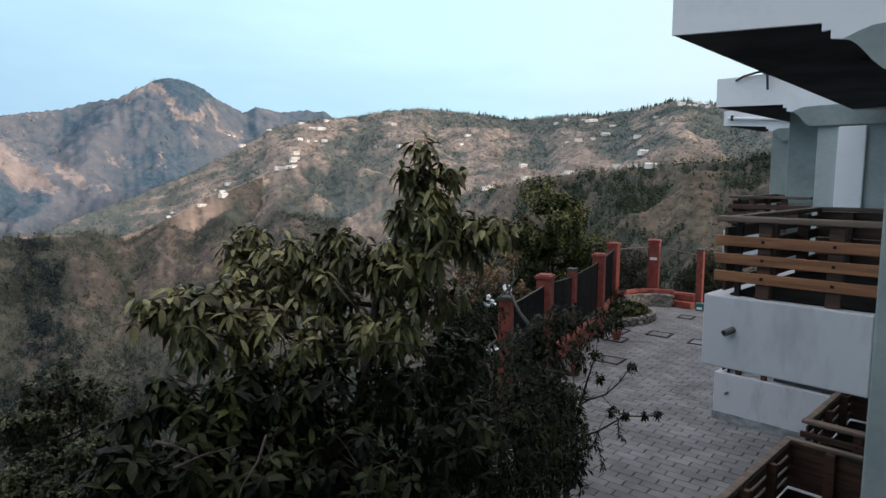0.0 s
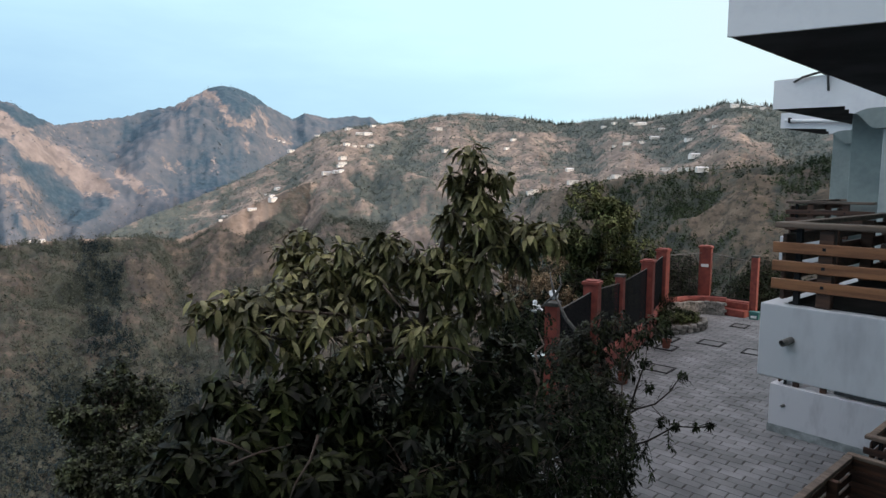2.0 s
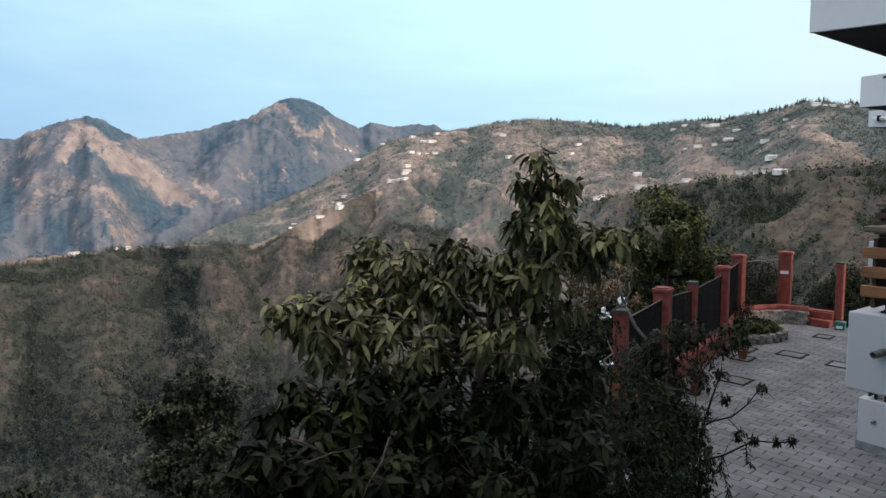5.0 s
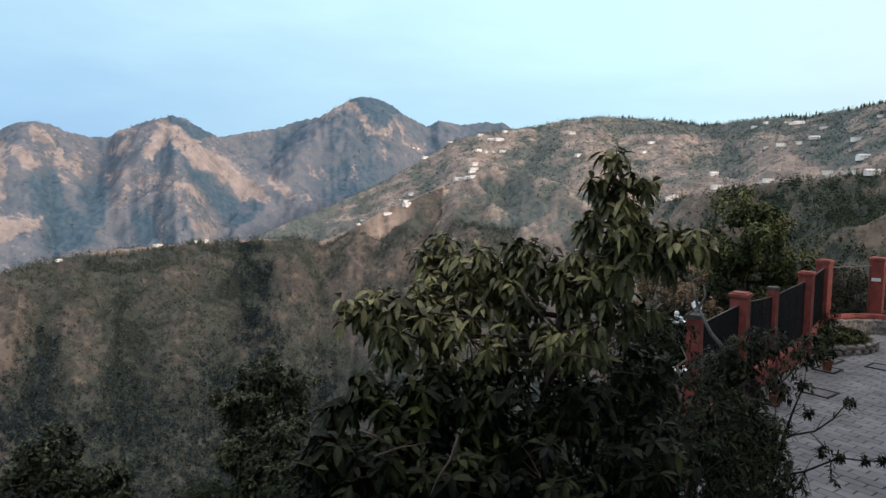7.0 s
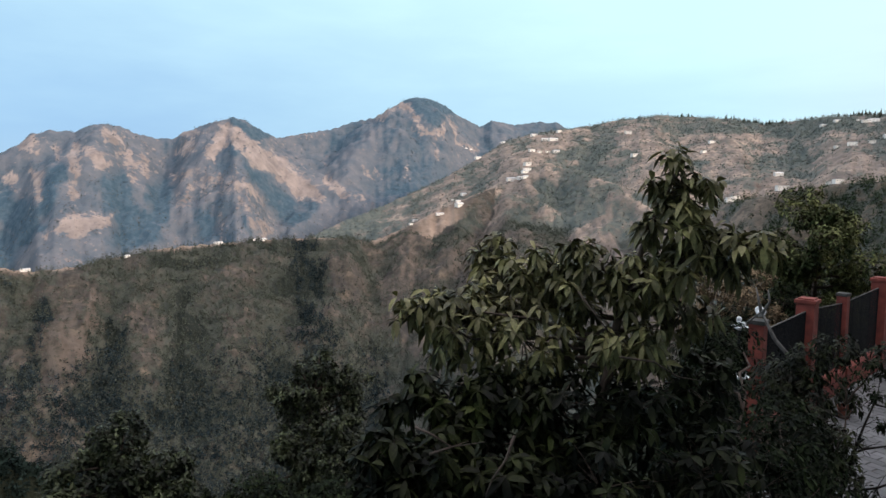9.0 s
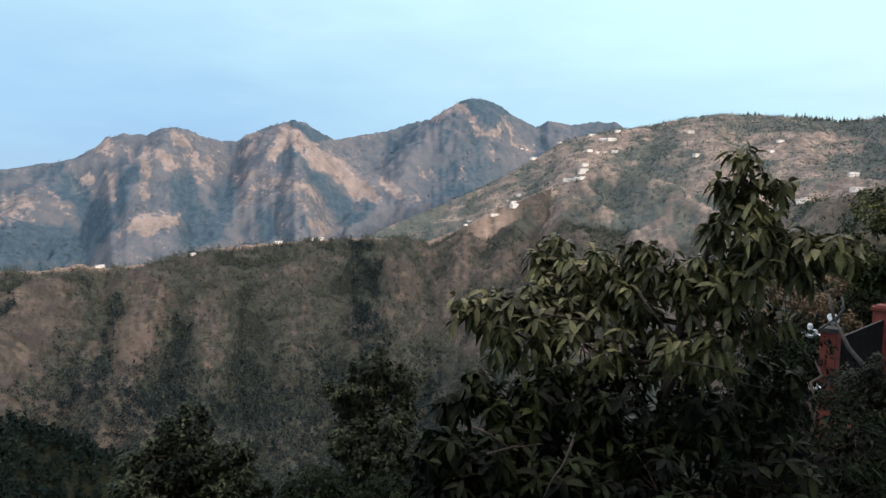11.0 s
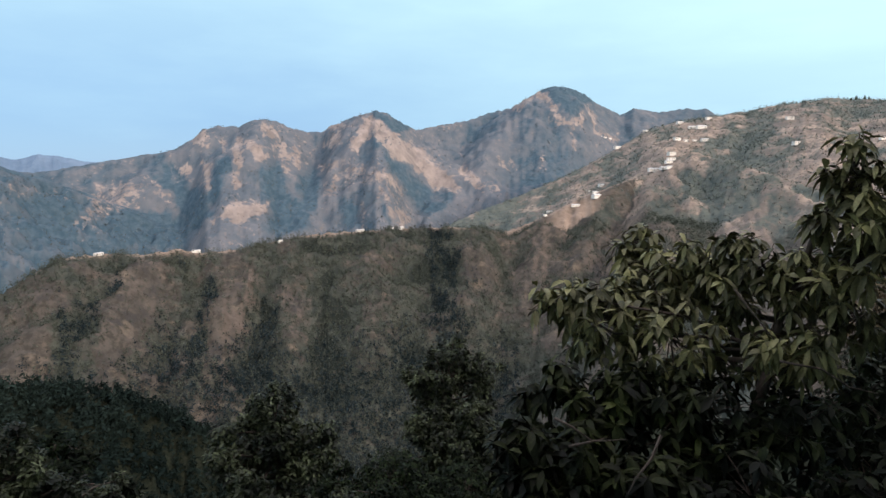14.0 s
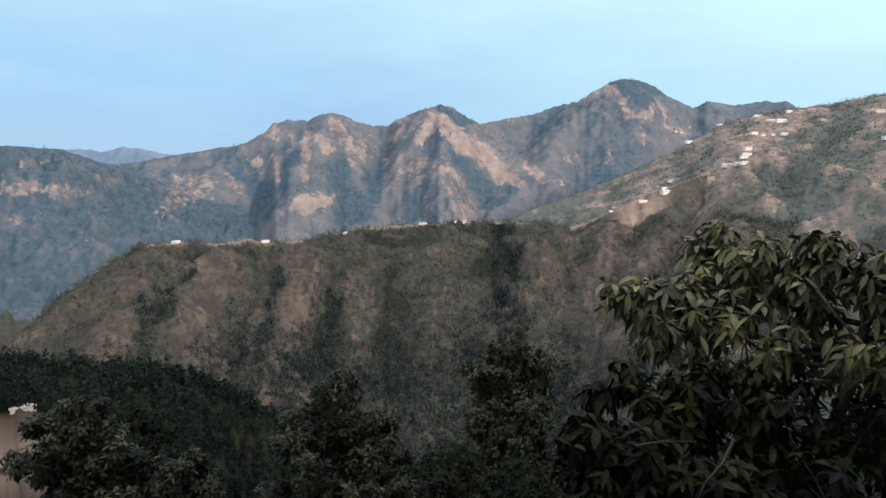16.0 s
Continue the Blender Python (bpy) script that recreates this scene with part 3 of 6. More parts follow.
def runs(yaw, r, z, lines, spread=0.7):
    """How strongly the runs cover a place, with ragged edges."""
    rise = np.degrees(np.arctan2(z - EYE, np.maximum(r, 1.0)))
    a = yaw + 0.75 * fbm(yaw * 0.8, rise * 0.8, 5, 301, 0.65)
    b = rise + 0.75 * fbm(yaw * 0.8 + 40, rise * 0.8, 5, 307, 0.65)
    total = yaw * 0
    for y0, e0, y1, e1, wide, amount in lines:
        dx, dy = y1 - y0, e1 - e0
        t = np.clip(((a - y0) * dx + (b - e0) * dy) / (dx * dx + dy * dy + 1e-6), 0, 1)
        d2 = (a - y0 - dx * t) ** 2 + (b - e0 - dy * t) ** 2
        total = np.maximum(total, amount * np.exp(-(d2 / (wide * spread) ** 2) ** 1.5))
    return total


# land cover: how wooded and how rocky the ground is
def wooded(yaw, r, x, y, z):
    c = 0.40 + 0.55 * fbm(x / 260, y / 260, 5, 201) + 0.8 * fbm(x / 38, y / 38, 4, 207)
    land_side = (r > 480) & (r < 2300)
    on_spur = (r < 1400) & (yaw > 56)
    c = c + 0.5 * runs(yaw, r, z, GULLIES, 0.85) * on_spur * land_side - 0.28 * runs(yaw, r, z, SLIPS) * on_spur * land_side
    c = c - 0.32 * np.exp(-((yaw - 68) / 5.5) ** 2) * (r > 1260) * land_side
    c = c + (0.60 * runs(yaw, r, z, HILL_WOODS) - 0.6 * runs(yaw, r, z, HILL_FIELDS)) * (yaw < 80) * land_side
    c = c + (0.34 * np.clip((yaw - 105) / 6, 0, 1) + 0.22 * np.exp(-((yaw - 87) / 7) ** 2)) * on_spur * land_side
    c = c + 0.22 * np.clip((SPUR_AT(yaw) - r - 190) / 130.0, 0, 1) * (r > 480) * (yaw > 56)   # forest low on the spur
    c = c + 0.16 * np.clip((38 - yaw) / 8, 0, 1) * land_side
    # low ground is marked darker, for the shade towards the valley floor
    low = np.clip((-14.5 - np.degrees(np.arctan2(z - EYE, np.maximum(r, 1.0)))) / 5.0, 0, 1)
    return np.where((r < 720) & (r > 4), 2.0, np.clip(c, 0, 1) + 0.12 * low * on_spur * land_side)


def rocky(yaw, r, x, y, z):
    c = 0.45 + 1.3 * fbm(x / 210, y / 210, 4, 231) + 0.6 * ridged(yaw * 0.6, r / 300.0, 3, 237)
    band = np.exp(-((yaw - 82.5) / 2.2) ** 2) + np.exp(-((yaw - 94) / 3) ** 2) * 0.6 + np.exp(-((yaw - 70) / 2.5) ** 2) * 0.7
    return np.clip(0.55 * (c - 0.35) + 0.22 * band, 0, 1)


WOODED = wooded(YY, RR, co[:, 0].reshape(nr, ny), co[:, 1].reshape(nr, ny), ZZ)
WOODED = np.clip(WOODED - 0.75 * np.clip(RELIEF - 0.32, -0.7, 0.6) * (RR > 480), 0, 2)
WOODED = np.where((RR > 1220) | (YY < 62) & (RR > 800), np.minimum(WOODED, 0.98), WOODED)
# rock on sun-facing sides, woods on others; slope light and shade painted in too
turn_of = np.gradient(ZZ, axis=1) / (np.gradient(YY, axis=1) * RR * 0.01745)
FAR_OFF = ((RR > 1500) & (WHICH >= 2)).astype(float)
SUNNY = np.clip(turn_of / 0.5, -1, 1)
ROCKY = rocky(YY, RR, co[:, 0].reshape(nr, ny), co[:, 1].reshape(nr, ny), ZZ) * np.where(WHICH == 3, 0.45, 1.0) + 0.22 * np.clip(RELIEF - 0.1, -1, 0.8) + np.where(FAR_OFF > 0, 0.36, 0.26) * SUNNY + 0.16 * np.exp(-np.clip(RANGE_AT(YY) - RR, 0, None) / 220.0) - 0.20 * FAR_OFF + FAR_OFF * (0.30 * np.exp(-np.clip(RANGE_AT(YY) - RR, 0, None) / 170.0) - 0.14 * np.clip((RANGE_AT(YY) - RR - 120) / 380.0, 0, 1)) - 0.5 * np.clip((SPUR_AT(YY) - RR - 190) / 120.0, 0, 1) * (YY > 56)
ROCKY = np.where(RR < 740, -2.0, ROCKY)


on_range = (WHICH == 2) | (WHICH == 3)
ROCK_RUNS = np.maximum(np.maximum(runs(YY, RR, ZZ, SCREE_MIDDLE), runs(YY, RR, ZZ, SCREE_WEST)), np.maximum(runs(YY, RR, ZZ, SCREE_EAST), runs(YY, RR, ZZ, WEST_FIELDS)))
DELL_RUNS = runs(YY, RR, ZZ, DELLS, 1.15)
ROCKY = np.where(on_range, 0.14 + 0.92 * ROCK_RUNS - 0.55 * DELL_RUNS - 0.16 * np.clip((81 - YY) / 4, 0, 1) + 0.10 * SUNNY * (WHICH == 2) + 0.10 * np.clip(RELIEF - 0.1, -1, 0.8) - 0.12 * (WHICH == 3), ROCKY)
ROCKY = np.where(WHICH == 0, ROCKY + 0.28 * runs(YY, RR, ZZ, SLIPS) * (YY > 56) - 0.5 * runs(YY, RR, ZZ, GULLIES, 0.85), ROCKY)
WOOD_SHADE = np.clip(0.30 - 0.25 * RELIEF - 0.18 * SUNNY + 0.75 * DELL_RUNS - 0.5 * ROCK_RUNS + 0.25 * np.clip((80 - YY) / 8, 0, 1) + 0.28 * (WHICH == 3) + 0.25 * np.clip((YY - 105) / 4, 0, 1), 0, 1)


def bare(yaw, r):
    """A pale track along the spur's crest and the cleared fields by the houses."""
    d = SPUR_AT(yaw)
    track = np.exp(-((r - d + 3) / 7.0) ** 2) * (yaw > 56) * (yaw < 113) * np.clip(0.65 + 2.2 * fbm(yaw * 0.7, yaw * 0 + 3, 3, 173), 0, 1)
    field = np.clip(1.3 - np.abs(yaw - 67.2) / 2.4, 0, 1) * (r < d - 3) * (r > d - 75) * np.clip(1.2 + 1.8 * fbm(yaw * 1.2, r / 20.0, 3, 177), 0, 1)
    field = field + 0.9 * (yaw > 118.4 + 1.5 * fbm(r / 15.0, yaw * 0, 2, 179)) * (r > 226) * (r < 262)
    return np.clip(track + field * 0.9, 0, 1)


BARE = bare(YY, RR)
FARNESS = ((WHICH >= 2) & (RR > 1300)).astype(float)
for key, field in (("wooded", WOODED), ("rocky", ROCKY), ("range", FARNESS), ("bare", BARE), ("damp", WOOD_SHADE), ("haze", (WHICH == 4).astype(float)), ("shoulder", np.clip((46 - YY) / 6, 0, 1)), ("upper", np.where(WHICH == 1, np.clip((RR - 1200) / 250.0, 0.1, 1.0), (WHICH == 0) * (YY < 62) * np.clip((YY - 38) / 8, 0, 0.9)))):
    at = ground_me.attributes.new(key, "FLOAT", "POINT")
    at.data.foreach_set("value", field.ravel().astype(np.float32))

LAND = bpy.data.materials.new("dry_mountain_land")
LAND.use_nodes = True
ln, ll = LAND.node_tree.nodes, LAND.node_tree.links
l_bsdf = ln["Principled BSDF"]
l_bsdf.inputs["Roughness"].default_value = 0.95
l_bsdf.inputs["Specular IOR Level"].default_value = 0.1
l_geo = ln.new("ShaderNodeNewGeometry")


def land_noise(scale, detail, stretch=(1, 1, 1)):
    mp = ln.new("ShaderNodeMapping")
    mp.inputs["Scale"].default_value = stretch
    ll.new(l_geo.outputs["Position"], mp.inputs["Vector"])
    t = ln.new("ShaderNodeTexNoise")
    t.inputs["Scale"].default_value, t.inputs["Detail"].default_value, t.inputs["Roughness"].default_value = scale, detail, 0.65
    ll.new(mp.outputs["Vector"], t.inputs["Vector"])
    return t.outputs["Fac"]


def land_range(value, lo, hi):
    t = ln.new("ShaderNodeMapRange")
    t.inputs["From Min"].default_value, t.inputs["From Max"].default_value = lo, hi
    ll.new(value, t.inputs["Value"])
    return t.outputs["Result"]


def land_math(op, a, b):
    t = ln.new("ShaderNodeMath")
    t.operation = op
    for i, v in enumerate((a, b)):
        if hasattr(v, "node"):
            ll.new(v, t.inputs[i])
        else:
            t.inputs[i].default_value = v
    return t.outputs[0]


def land_mix(fac, a, b):
    t = ln.new("ShaderNodeMix")
    t.data_type = "RGBA"
    ll.new(fac, t.inputs["Factor"])
    for slot, v in (("A", a), ("B", b)):
        if isinstance(v, tuple):
            t.inputs[slot].default_value = (*v, 1)
        else:
            ll.new(v, t.inputs[slot])
    return t.outputs["Result"]


def land_field(key):
    t = ln.new("ShaderNodeAttribute")
    t.attribute_name = key
    return t.outputs["Fac"]


grass = land_mix(land_range(land_noise(0.012, 8), 0.35, 0.65), (0.070, 0.064, 0.057), (0.116, 0.102, 0.089))
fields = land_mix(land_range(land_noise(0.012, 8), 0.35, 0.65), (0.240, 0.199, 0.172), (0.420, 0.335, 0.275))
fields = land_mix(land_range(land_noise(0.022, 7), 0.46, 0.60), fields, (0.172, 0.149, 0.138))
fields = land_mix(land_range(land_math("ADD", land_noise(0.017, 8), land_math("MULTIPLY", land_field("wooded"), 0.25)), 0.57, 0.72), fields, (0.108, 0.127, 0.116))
grass = land_mix(land_range(land_noise(0.035, 6), 0.48, 0.60), grass, (0.060, 0.057, 0.056))
grass = land_mix(land_range(land_noise(0.028, 6, (1.3, 0.8, 1)), 0.55, 0.66), grass, (0.150, 0.126, 0.100))
grass = land_mix(land_field("shoulder"), grass, land_mix(land_range(land_noise(0.02, 8), 0.4, 0.6), (0.088, 0.075, 0.057), (0.148, 0.120, 0.091)))
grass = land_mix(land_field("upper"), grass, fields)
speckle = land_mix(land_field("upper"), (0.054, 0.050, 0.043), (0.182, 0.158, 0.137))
grass = land_mix(land_range(land_noise(0.09, 8), 0.47, 0.62), grass, speckle)
scrub = land_mix(land_range(land_noise(0.05, 8), 0.4, 0.6), (0.046, 0.055, 0.050), (0.082, 0.089, 0.075))
# farther hill: paler bluish scrub, with haze in its colour
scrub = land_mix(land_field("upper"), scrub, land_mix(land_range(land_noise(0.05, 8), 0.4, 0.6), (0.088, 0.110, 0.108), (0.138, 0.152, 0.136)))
mask = land_math("ADD", land_field("wooded"), land_math("MULTIPLY", land_math("SUBTRACT", land_noise(0.06, 10), 0.5), 2.0))
base = land_mix(land_range(mask, 0.30, 0.80), grass, scrub)
# shade low on the spur painted as near-black ground
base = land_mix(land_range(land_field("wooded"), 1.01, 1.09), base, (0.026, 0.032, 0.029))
base = land_mix(land_range(land_field("wooded"), 1.2, 1.8), base, land_mix(land_range(land_noise(0.8, 6), 0.35, 0.65), (0.010, 0.014, 0.009), (0.026, 0.030, 0.019)))
soil_mask = land_math("ADD", land_field("rocky"), land_math("MULTIPLY", land_math("SUBTRACT", land_noise(0.028, 9), 0.5), 1.6))
base = land_mix(land_range(soil_mask, 0.50, 0.95), base, land_mix(land_range(land_noise(0.08, 7), 0.35, 0.65), (0.092, 0.078, 0.068), (0.150, 0.124, 0.107)))
base = land_mix(land_field("bare"), base, land_mix(land_range(land_noise(0.06, 6), 0.35, 0.65), (0.235, 0.178, 0.142), (0.35, 0.272, 0.22)))
# range cover colours carry the blue of distance haze
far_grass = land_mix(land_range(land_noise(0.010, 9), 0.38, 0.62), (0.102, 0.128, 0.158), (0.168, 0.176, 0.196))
# woods and the shade of folds and far sides, mixed into the range colour
wood_shade_mask = land_math("ADD", land_field("damp"), land_math("MULTIPLY", land_math("SUBTRACT", land_noise(0.014, 9), 0.5), 1.3))
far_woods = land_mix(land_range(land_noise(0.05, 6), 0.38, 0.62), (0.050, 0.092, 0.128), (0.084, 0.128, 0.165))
far_grass = land_mix(land_range(wood_shade_mask, 0.25, 0.75), far_grass, far_woods)
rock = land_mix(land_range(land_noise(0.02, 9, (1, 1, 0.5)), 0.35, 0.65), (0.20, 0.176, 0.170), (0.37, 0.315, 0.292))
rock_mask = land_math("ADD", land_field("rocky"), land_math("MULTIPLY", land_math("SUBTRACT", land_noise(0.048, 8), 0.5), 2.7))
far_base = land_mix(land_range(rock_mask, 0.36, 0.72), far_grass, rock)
# farthest hills painted in a pale haze blue
haze_blue_hills = land_mix(land_range(land_noise(0.006, 6), 0.35, 0.65), (0.135, 0.205, 0.30), (0.18, 0.255, 0.36))
far_base = land_mix(land_field("haze"), far_base, haze_blue_hills)
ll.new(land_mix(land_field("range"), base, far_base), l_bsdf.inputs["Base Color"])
l_bump = ln.new("ShaderNodeBump")
l_bump.inputs["Strength"].default_value, l_bump.inputs["Distance"].default_value = 0.6, 5.0
ll.new(land_noise(0.05, 9), l_bump.inputs["Height"])
ll.new(l_bump.outputs["Normal"], l_bsdf.inputs["Normal"])
ground_me.materials.append(LAND)
ground = tagged(new("ground", ground_me), "dry brown mountain slopes with scrub, gullies and bare rock", "ground", kind="structure")


def spot(yaw, rise, near=60.0, far=4900.0):
    """The first ground met on a bearing at a rise, beyond a distance."""
    r = np.linspace(near, far, 6000)
    z = land(np.full_like(r, yaw), r)
    ok = np.nonzero(z >= EYE + r * math.tan(radians(rise)))[0]
    k = r[ok[0]] if len(ok) else r[np.argmax((z - EYE) / r)]
    zz = float(land(np.array([yaw]), np.array([k]))[0])
    return Vector((-k * math.sin(radians(yaw)), k * math.cos(radians(yaw)), zz)), float(k)


# ---- far woods: pines and brush, too many to count ----
def scatter(name, label, count, area, make, seed, mat, keep):
    rng_ = np.random.RandomState(seed)
    yaw = rng_.uniform(area[0], area[1], count)
    r = np.sqrt(rng_.uniform(area[2] ** 2, area[3] ** 2, count))
    x, y = -r * np.sin(np.radians(yaw)), r * np.cos(np.radians(yaw))
    z, _, rel = land(yaw, r, True)
    w = np.clip(wooded(yaw, r, x, y, z) - 0.75 * np.clip(rel - 0.32, -0.7, 0.6) * (r > 480), 0, 1)
    sel = keep(yaw, r, z, w, rng_.uniform(0, 1, count))
    sel = sel & (bare(yaw, r) < 0.3)
    x, y, z, r = x[sel], y[sel], z[sel], r[sel]
    verts, faces = make(rng_, len(x))
    n_v = verts.shape[1]
    verts = verts + np.stack([x, y, z], -1)[:, None, :]
    idx = faces[None] + (np.arange(len(x)) * n_v)[:, None, None]
    me = bpy.data.meshes.new(name)
    me.vertices.add(verts.shape[0] * n_v)
    me.vertices.foreach_set("co", verts.reshape(-1).astype(np.float32))
    me.loops.add(idx.size)
    me.loops.foreach_set("vertex_index", idx.reshape(-1).astype(np.int32))
    me.polygons.add(idx.size // 3)
    me.polygons.foreach_set("loop_start", np.arange(0, idx.size, 3, dtype=np.int32))
    me.update(calc_edges=True)
    me.materials.append(mat)
    return tagged(new(name, me), label, "woods", kind="stuff")


def pines(height, width):
    def make(rng_, n):
        k = 5
        ang = np.arange(k) * math.tau / k
        h = height * rng_.uniform(0.55, 1.25, n)
        w = width * rng_.uniform(0.7, 1.3, n)
        turn = rng_.uniform(0, 6.28, n)
        v = np.zeros((n, 2 * (k + 1), 3))
        for tier, (z0, z1, s) in enumerate(((0.08, 0.72, 1.0), (0.42, 1.0, 0.66))):
            for i in range(k):
                jag = rng_.uniform(0.7, 1.3, n)
                v[:, tier * (k + 1) + i, 0] = np.cos(ang[i] + turn + tier) * w * s * jag
                v[:, tier * (k + 1) + i, 1] = np.sin(ang[i] + turn + tier) * w * s * jag
                v[:, tier * (k + 1) + i, 2] = h * z0
            v[:, tier * (k + 1) + k, 2] = h * z1
            v[:, tier * (k + 1) + k, 0] = rng_.uniform(-0.1, 0.1, n) * w
        f = [(t * (k + 1) + i, t * (k + 1) + (i + 1) % k, t * (k + 1) + k) for t in (0, 1) for i in range(k)]
        return v, np.array(f)
    return make


def fluffy(height, width, tufts, taper):
    """Trees of many small tufts, wider below, with gaps between."""
    def make(rng_, n):
        h = height * rng_.uniform(0.6, 1.3, (n, 1))
        w = width * rng_.uniform(0.7, 1.3, (n, 1))
        t = rng_.uniform(0.05, 1.0, (n, tufts))
        a = rng_.uniform(0, 6.28, (n, tufts))
        rad = w * (1 - taper * t) * np.sqrt(rng_.uniform(0.1, 1.0, (n, tufts))) * np.clip(t * 6 + 0.3, 0, 1)
        c = np.stack([rad * np.cos(a), rad * np.sin(a), h * t], -1)
        size = (w * 0.62 * (1.15 - 0.55 * t))[:, :, None, None]
        v = c[:, :, None, :] + rng_.normal(0, 0.55, (n, tufts, 3, 3)) * size
        return v.reshape(n, tufts * 3, 3), np.arange(tufts * 3).reshape(tufts, 3)
    return make


scatter("pine_woods", "dark green pines and oaks mottling the steep spur", 62000, (55, 122, 700, 1260), fluffy(9.0, 2.4, 10, 0.75), 11, WOODS,
        lambda yaw, r, z, w, u: (u < np.clip((w - 0.05) * 1.3, 0.08, 0.97)) & (r < SPUR_AT(yaw) + 8))
scatter("crest_pines", "dark pines on the nearer hill beside the terrace", 36000, (12, 45, 620, 1400), fluffy(11.5, 3.0, 12, 0.75), 23, GREEN_WOODS,
        lambda yaw, r, z, w, u: (u < np.clip((w - 0.42) * 1.8, 0.04, 0.95)) & (r < SPUR_AT(yaw) + 20))
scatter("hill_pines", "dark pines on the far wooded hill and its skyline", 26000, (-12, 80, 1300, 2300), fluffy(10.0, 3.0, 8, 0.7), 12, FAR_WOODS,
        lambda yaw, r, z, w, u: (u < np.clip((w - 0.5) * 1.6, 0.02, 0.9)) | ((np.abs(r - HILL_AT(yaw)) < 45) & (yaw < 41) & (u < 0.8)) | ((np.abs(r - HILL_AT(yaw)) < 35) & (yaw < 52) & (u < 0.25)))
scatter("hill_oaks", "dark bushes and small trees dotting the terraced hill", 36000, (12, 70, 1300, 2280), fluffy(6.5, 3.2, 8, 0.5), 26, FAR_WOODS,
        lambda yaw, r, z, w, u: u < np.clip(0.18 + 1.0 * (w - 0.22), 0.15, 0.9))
scatter("range_scrub", "bushes dotting the far rocky range, coloured blue-green with haze", 10000, (55, 122, 1900, 3250), fluffy(10.0, 5.0, 6, 0.4), 27, HAZY_SCRUB,
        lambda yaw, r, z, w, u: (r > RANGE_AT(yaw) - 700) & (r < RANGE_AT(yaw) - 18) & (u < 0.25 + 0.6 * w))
scatter("skyline_pines", "dark pointed pines along the hill's skyline", 9000, (-12, 47, 1500, 2350), pines(15.0, 3.0), 24, PINE,
        lambda yaw, r, z, w, u: (np.abs(r - HILL_AT(yaw)) < 34) & (u < np.clip((48 - yaw) / 9, 0.0, 1.0) * np.clip(0.6 + 2.5 * fbm(yaw * 0.9, yaw * 0, 3, 71), 0.05, 1)))
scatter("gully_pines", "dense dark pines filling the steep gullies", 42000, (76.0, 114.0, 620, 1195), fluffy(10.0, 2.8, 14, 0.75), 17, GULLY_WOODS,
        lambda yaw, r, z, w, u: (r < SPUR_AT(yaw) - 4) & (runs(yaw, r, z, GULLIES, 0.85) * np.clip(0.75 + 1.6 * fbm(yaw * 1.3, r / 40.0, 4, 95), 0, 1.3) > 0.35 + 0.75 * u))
scatter("dry_scrub", "bare brown brush scattered over dry slopes", 24000, (-12, 122, 520, 2200), fluffy(2.4, 2.3, 7, 0.3), 13, BRUSH,
        lambda yaw, r, z, w, u: u < 0.85 - 0.3 * (r > 1400))
scatter("green_scrub", "grey-green bushes mottling the slopes", 24000, (8, 122, 520, 2250), fluffy(3.2, 2.9, 7, 0.35), 18, SCRUB,
        lambda yaw, r, z, w, u: u < np.clip(0.25 + 0.9 * w, 0.1, 0.95))
# forest and the shade low on the flank, both made by dark trees
scatter("low_forest", "forest on the lower flank of the spur, darkened for shade", 26000, (72, 120, 560, 1020), fluffy(8.5, 3.0, 11, 0.55), 25, GULLY_WOODS,
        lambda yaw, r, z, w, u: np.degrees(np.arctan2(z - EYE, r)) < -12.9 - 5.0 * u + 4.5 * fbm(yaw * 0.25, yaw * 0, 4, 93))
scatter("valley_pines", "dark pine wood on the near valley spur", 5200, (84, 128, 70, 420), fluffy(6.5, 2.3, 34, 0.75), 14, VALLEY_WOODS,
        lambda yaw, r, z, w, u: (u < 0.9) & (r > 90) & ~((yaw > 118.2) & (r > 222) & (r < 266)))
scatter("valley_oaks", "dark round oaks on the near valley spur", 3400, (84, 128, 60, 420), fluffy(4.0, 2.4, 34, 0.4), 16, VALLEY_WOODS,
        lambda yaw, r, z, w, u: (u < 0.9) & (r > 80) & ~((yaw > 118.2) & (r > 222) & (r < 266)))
scatter("terrace_brush", "dark brush on the bank under the terrace", 2600, (38, 128, 8, 34), fluffy(0.8, 0.7, 30, 0.3), 19, LEAF_DARK,
        lambda yaw, r, z, w, u: r > EDGE(yaw) + 1.5)
scatter("hillside_brush", "dark brush covering the steep slope below", 3500, (-12, 128, 22, 120), fluffy(1.0, 0.9, 22, 0.3), 15, LEAF_DARK,
        lambda yaw, r, z, w, u: (u < 0.8) & (r > EDGE(yaw) + 3))


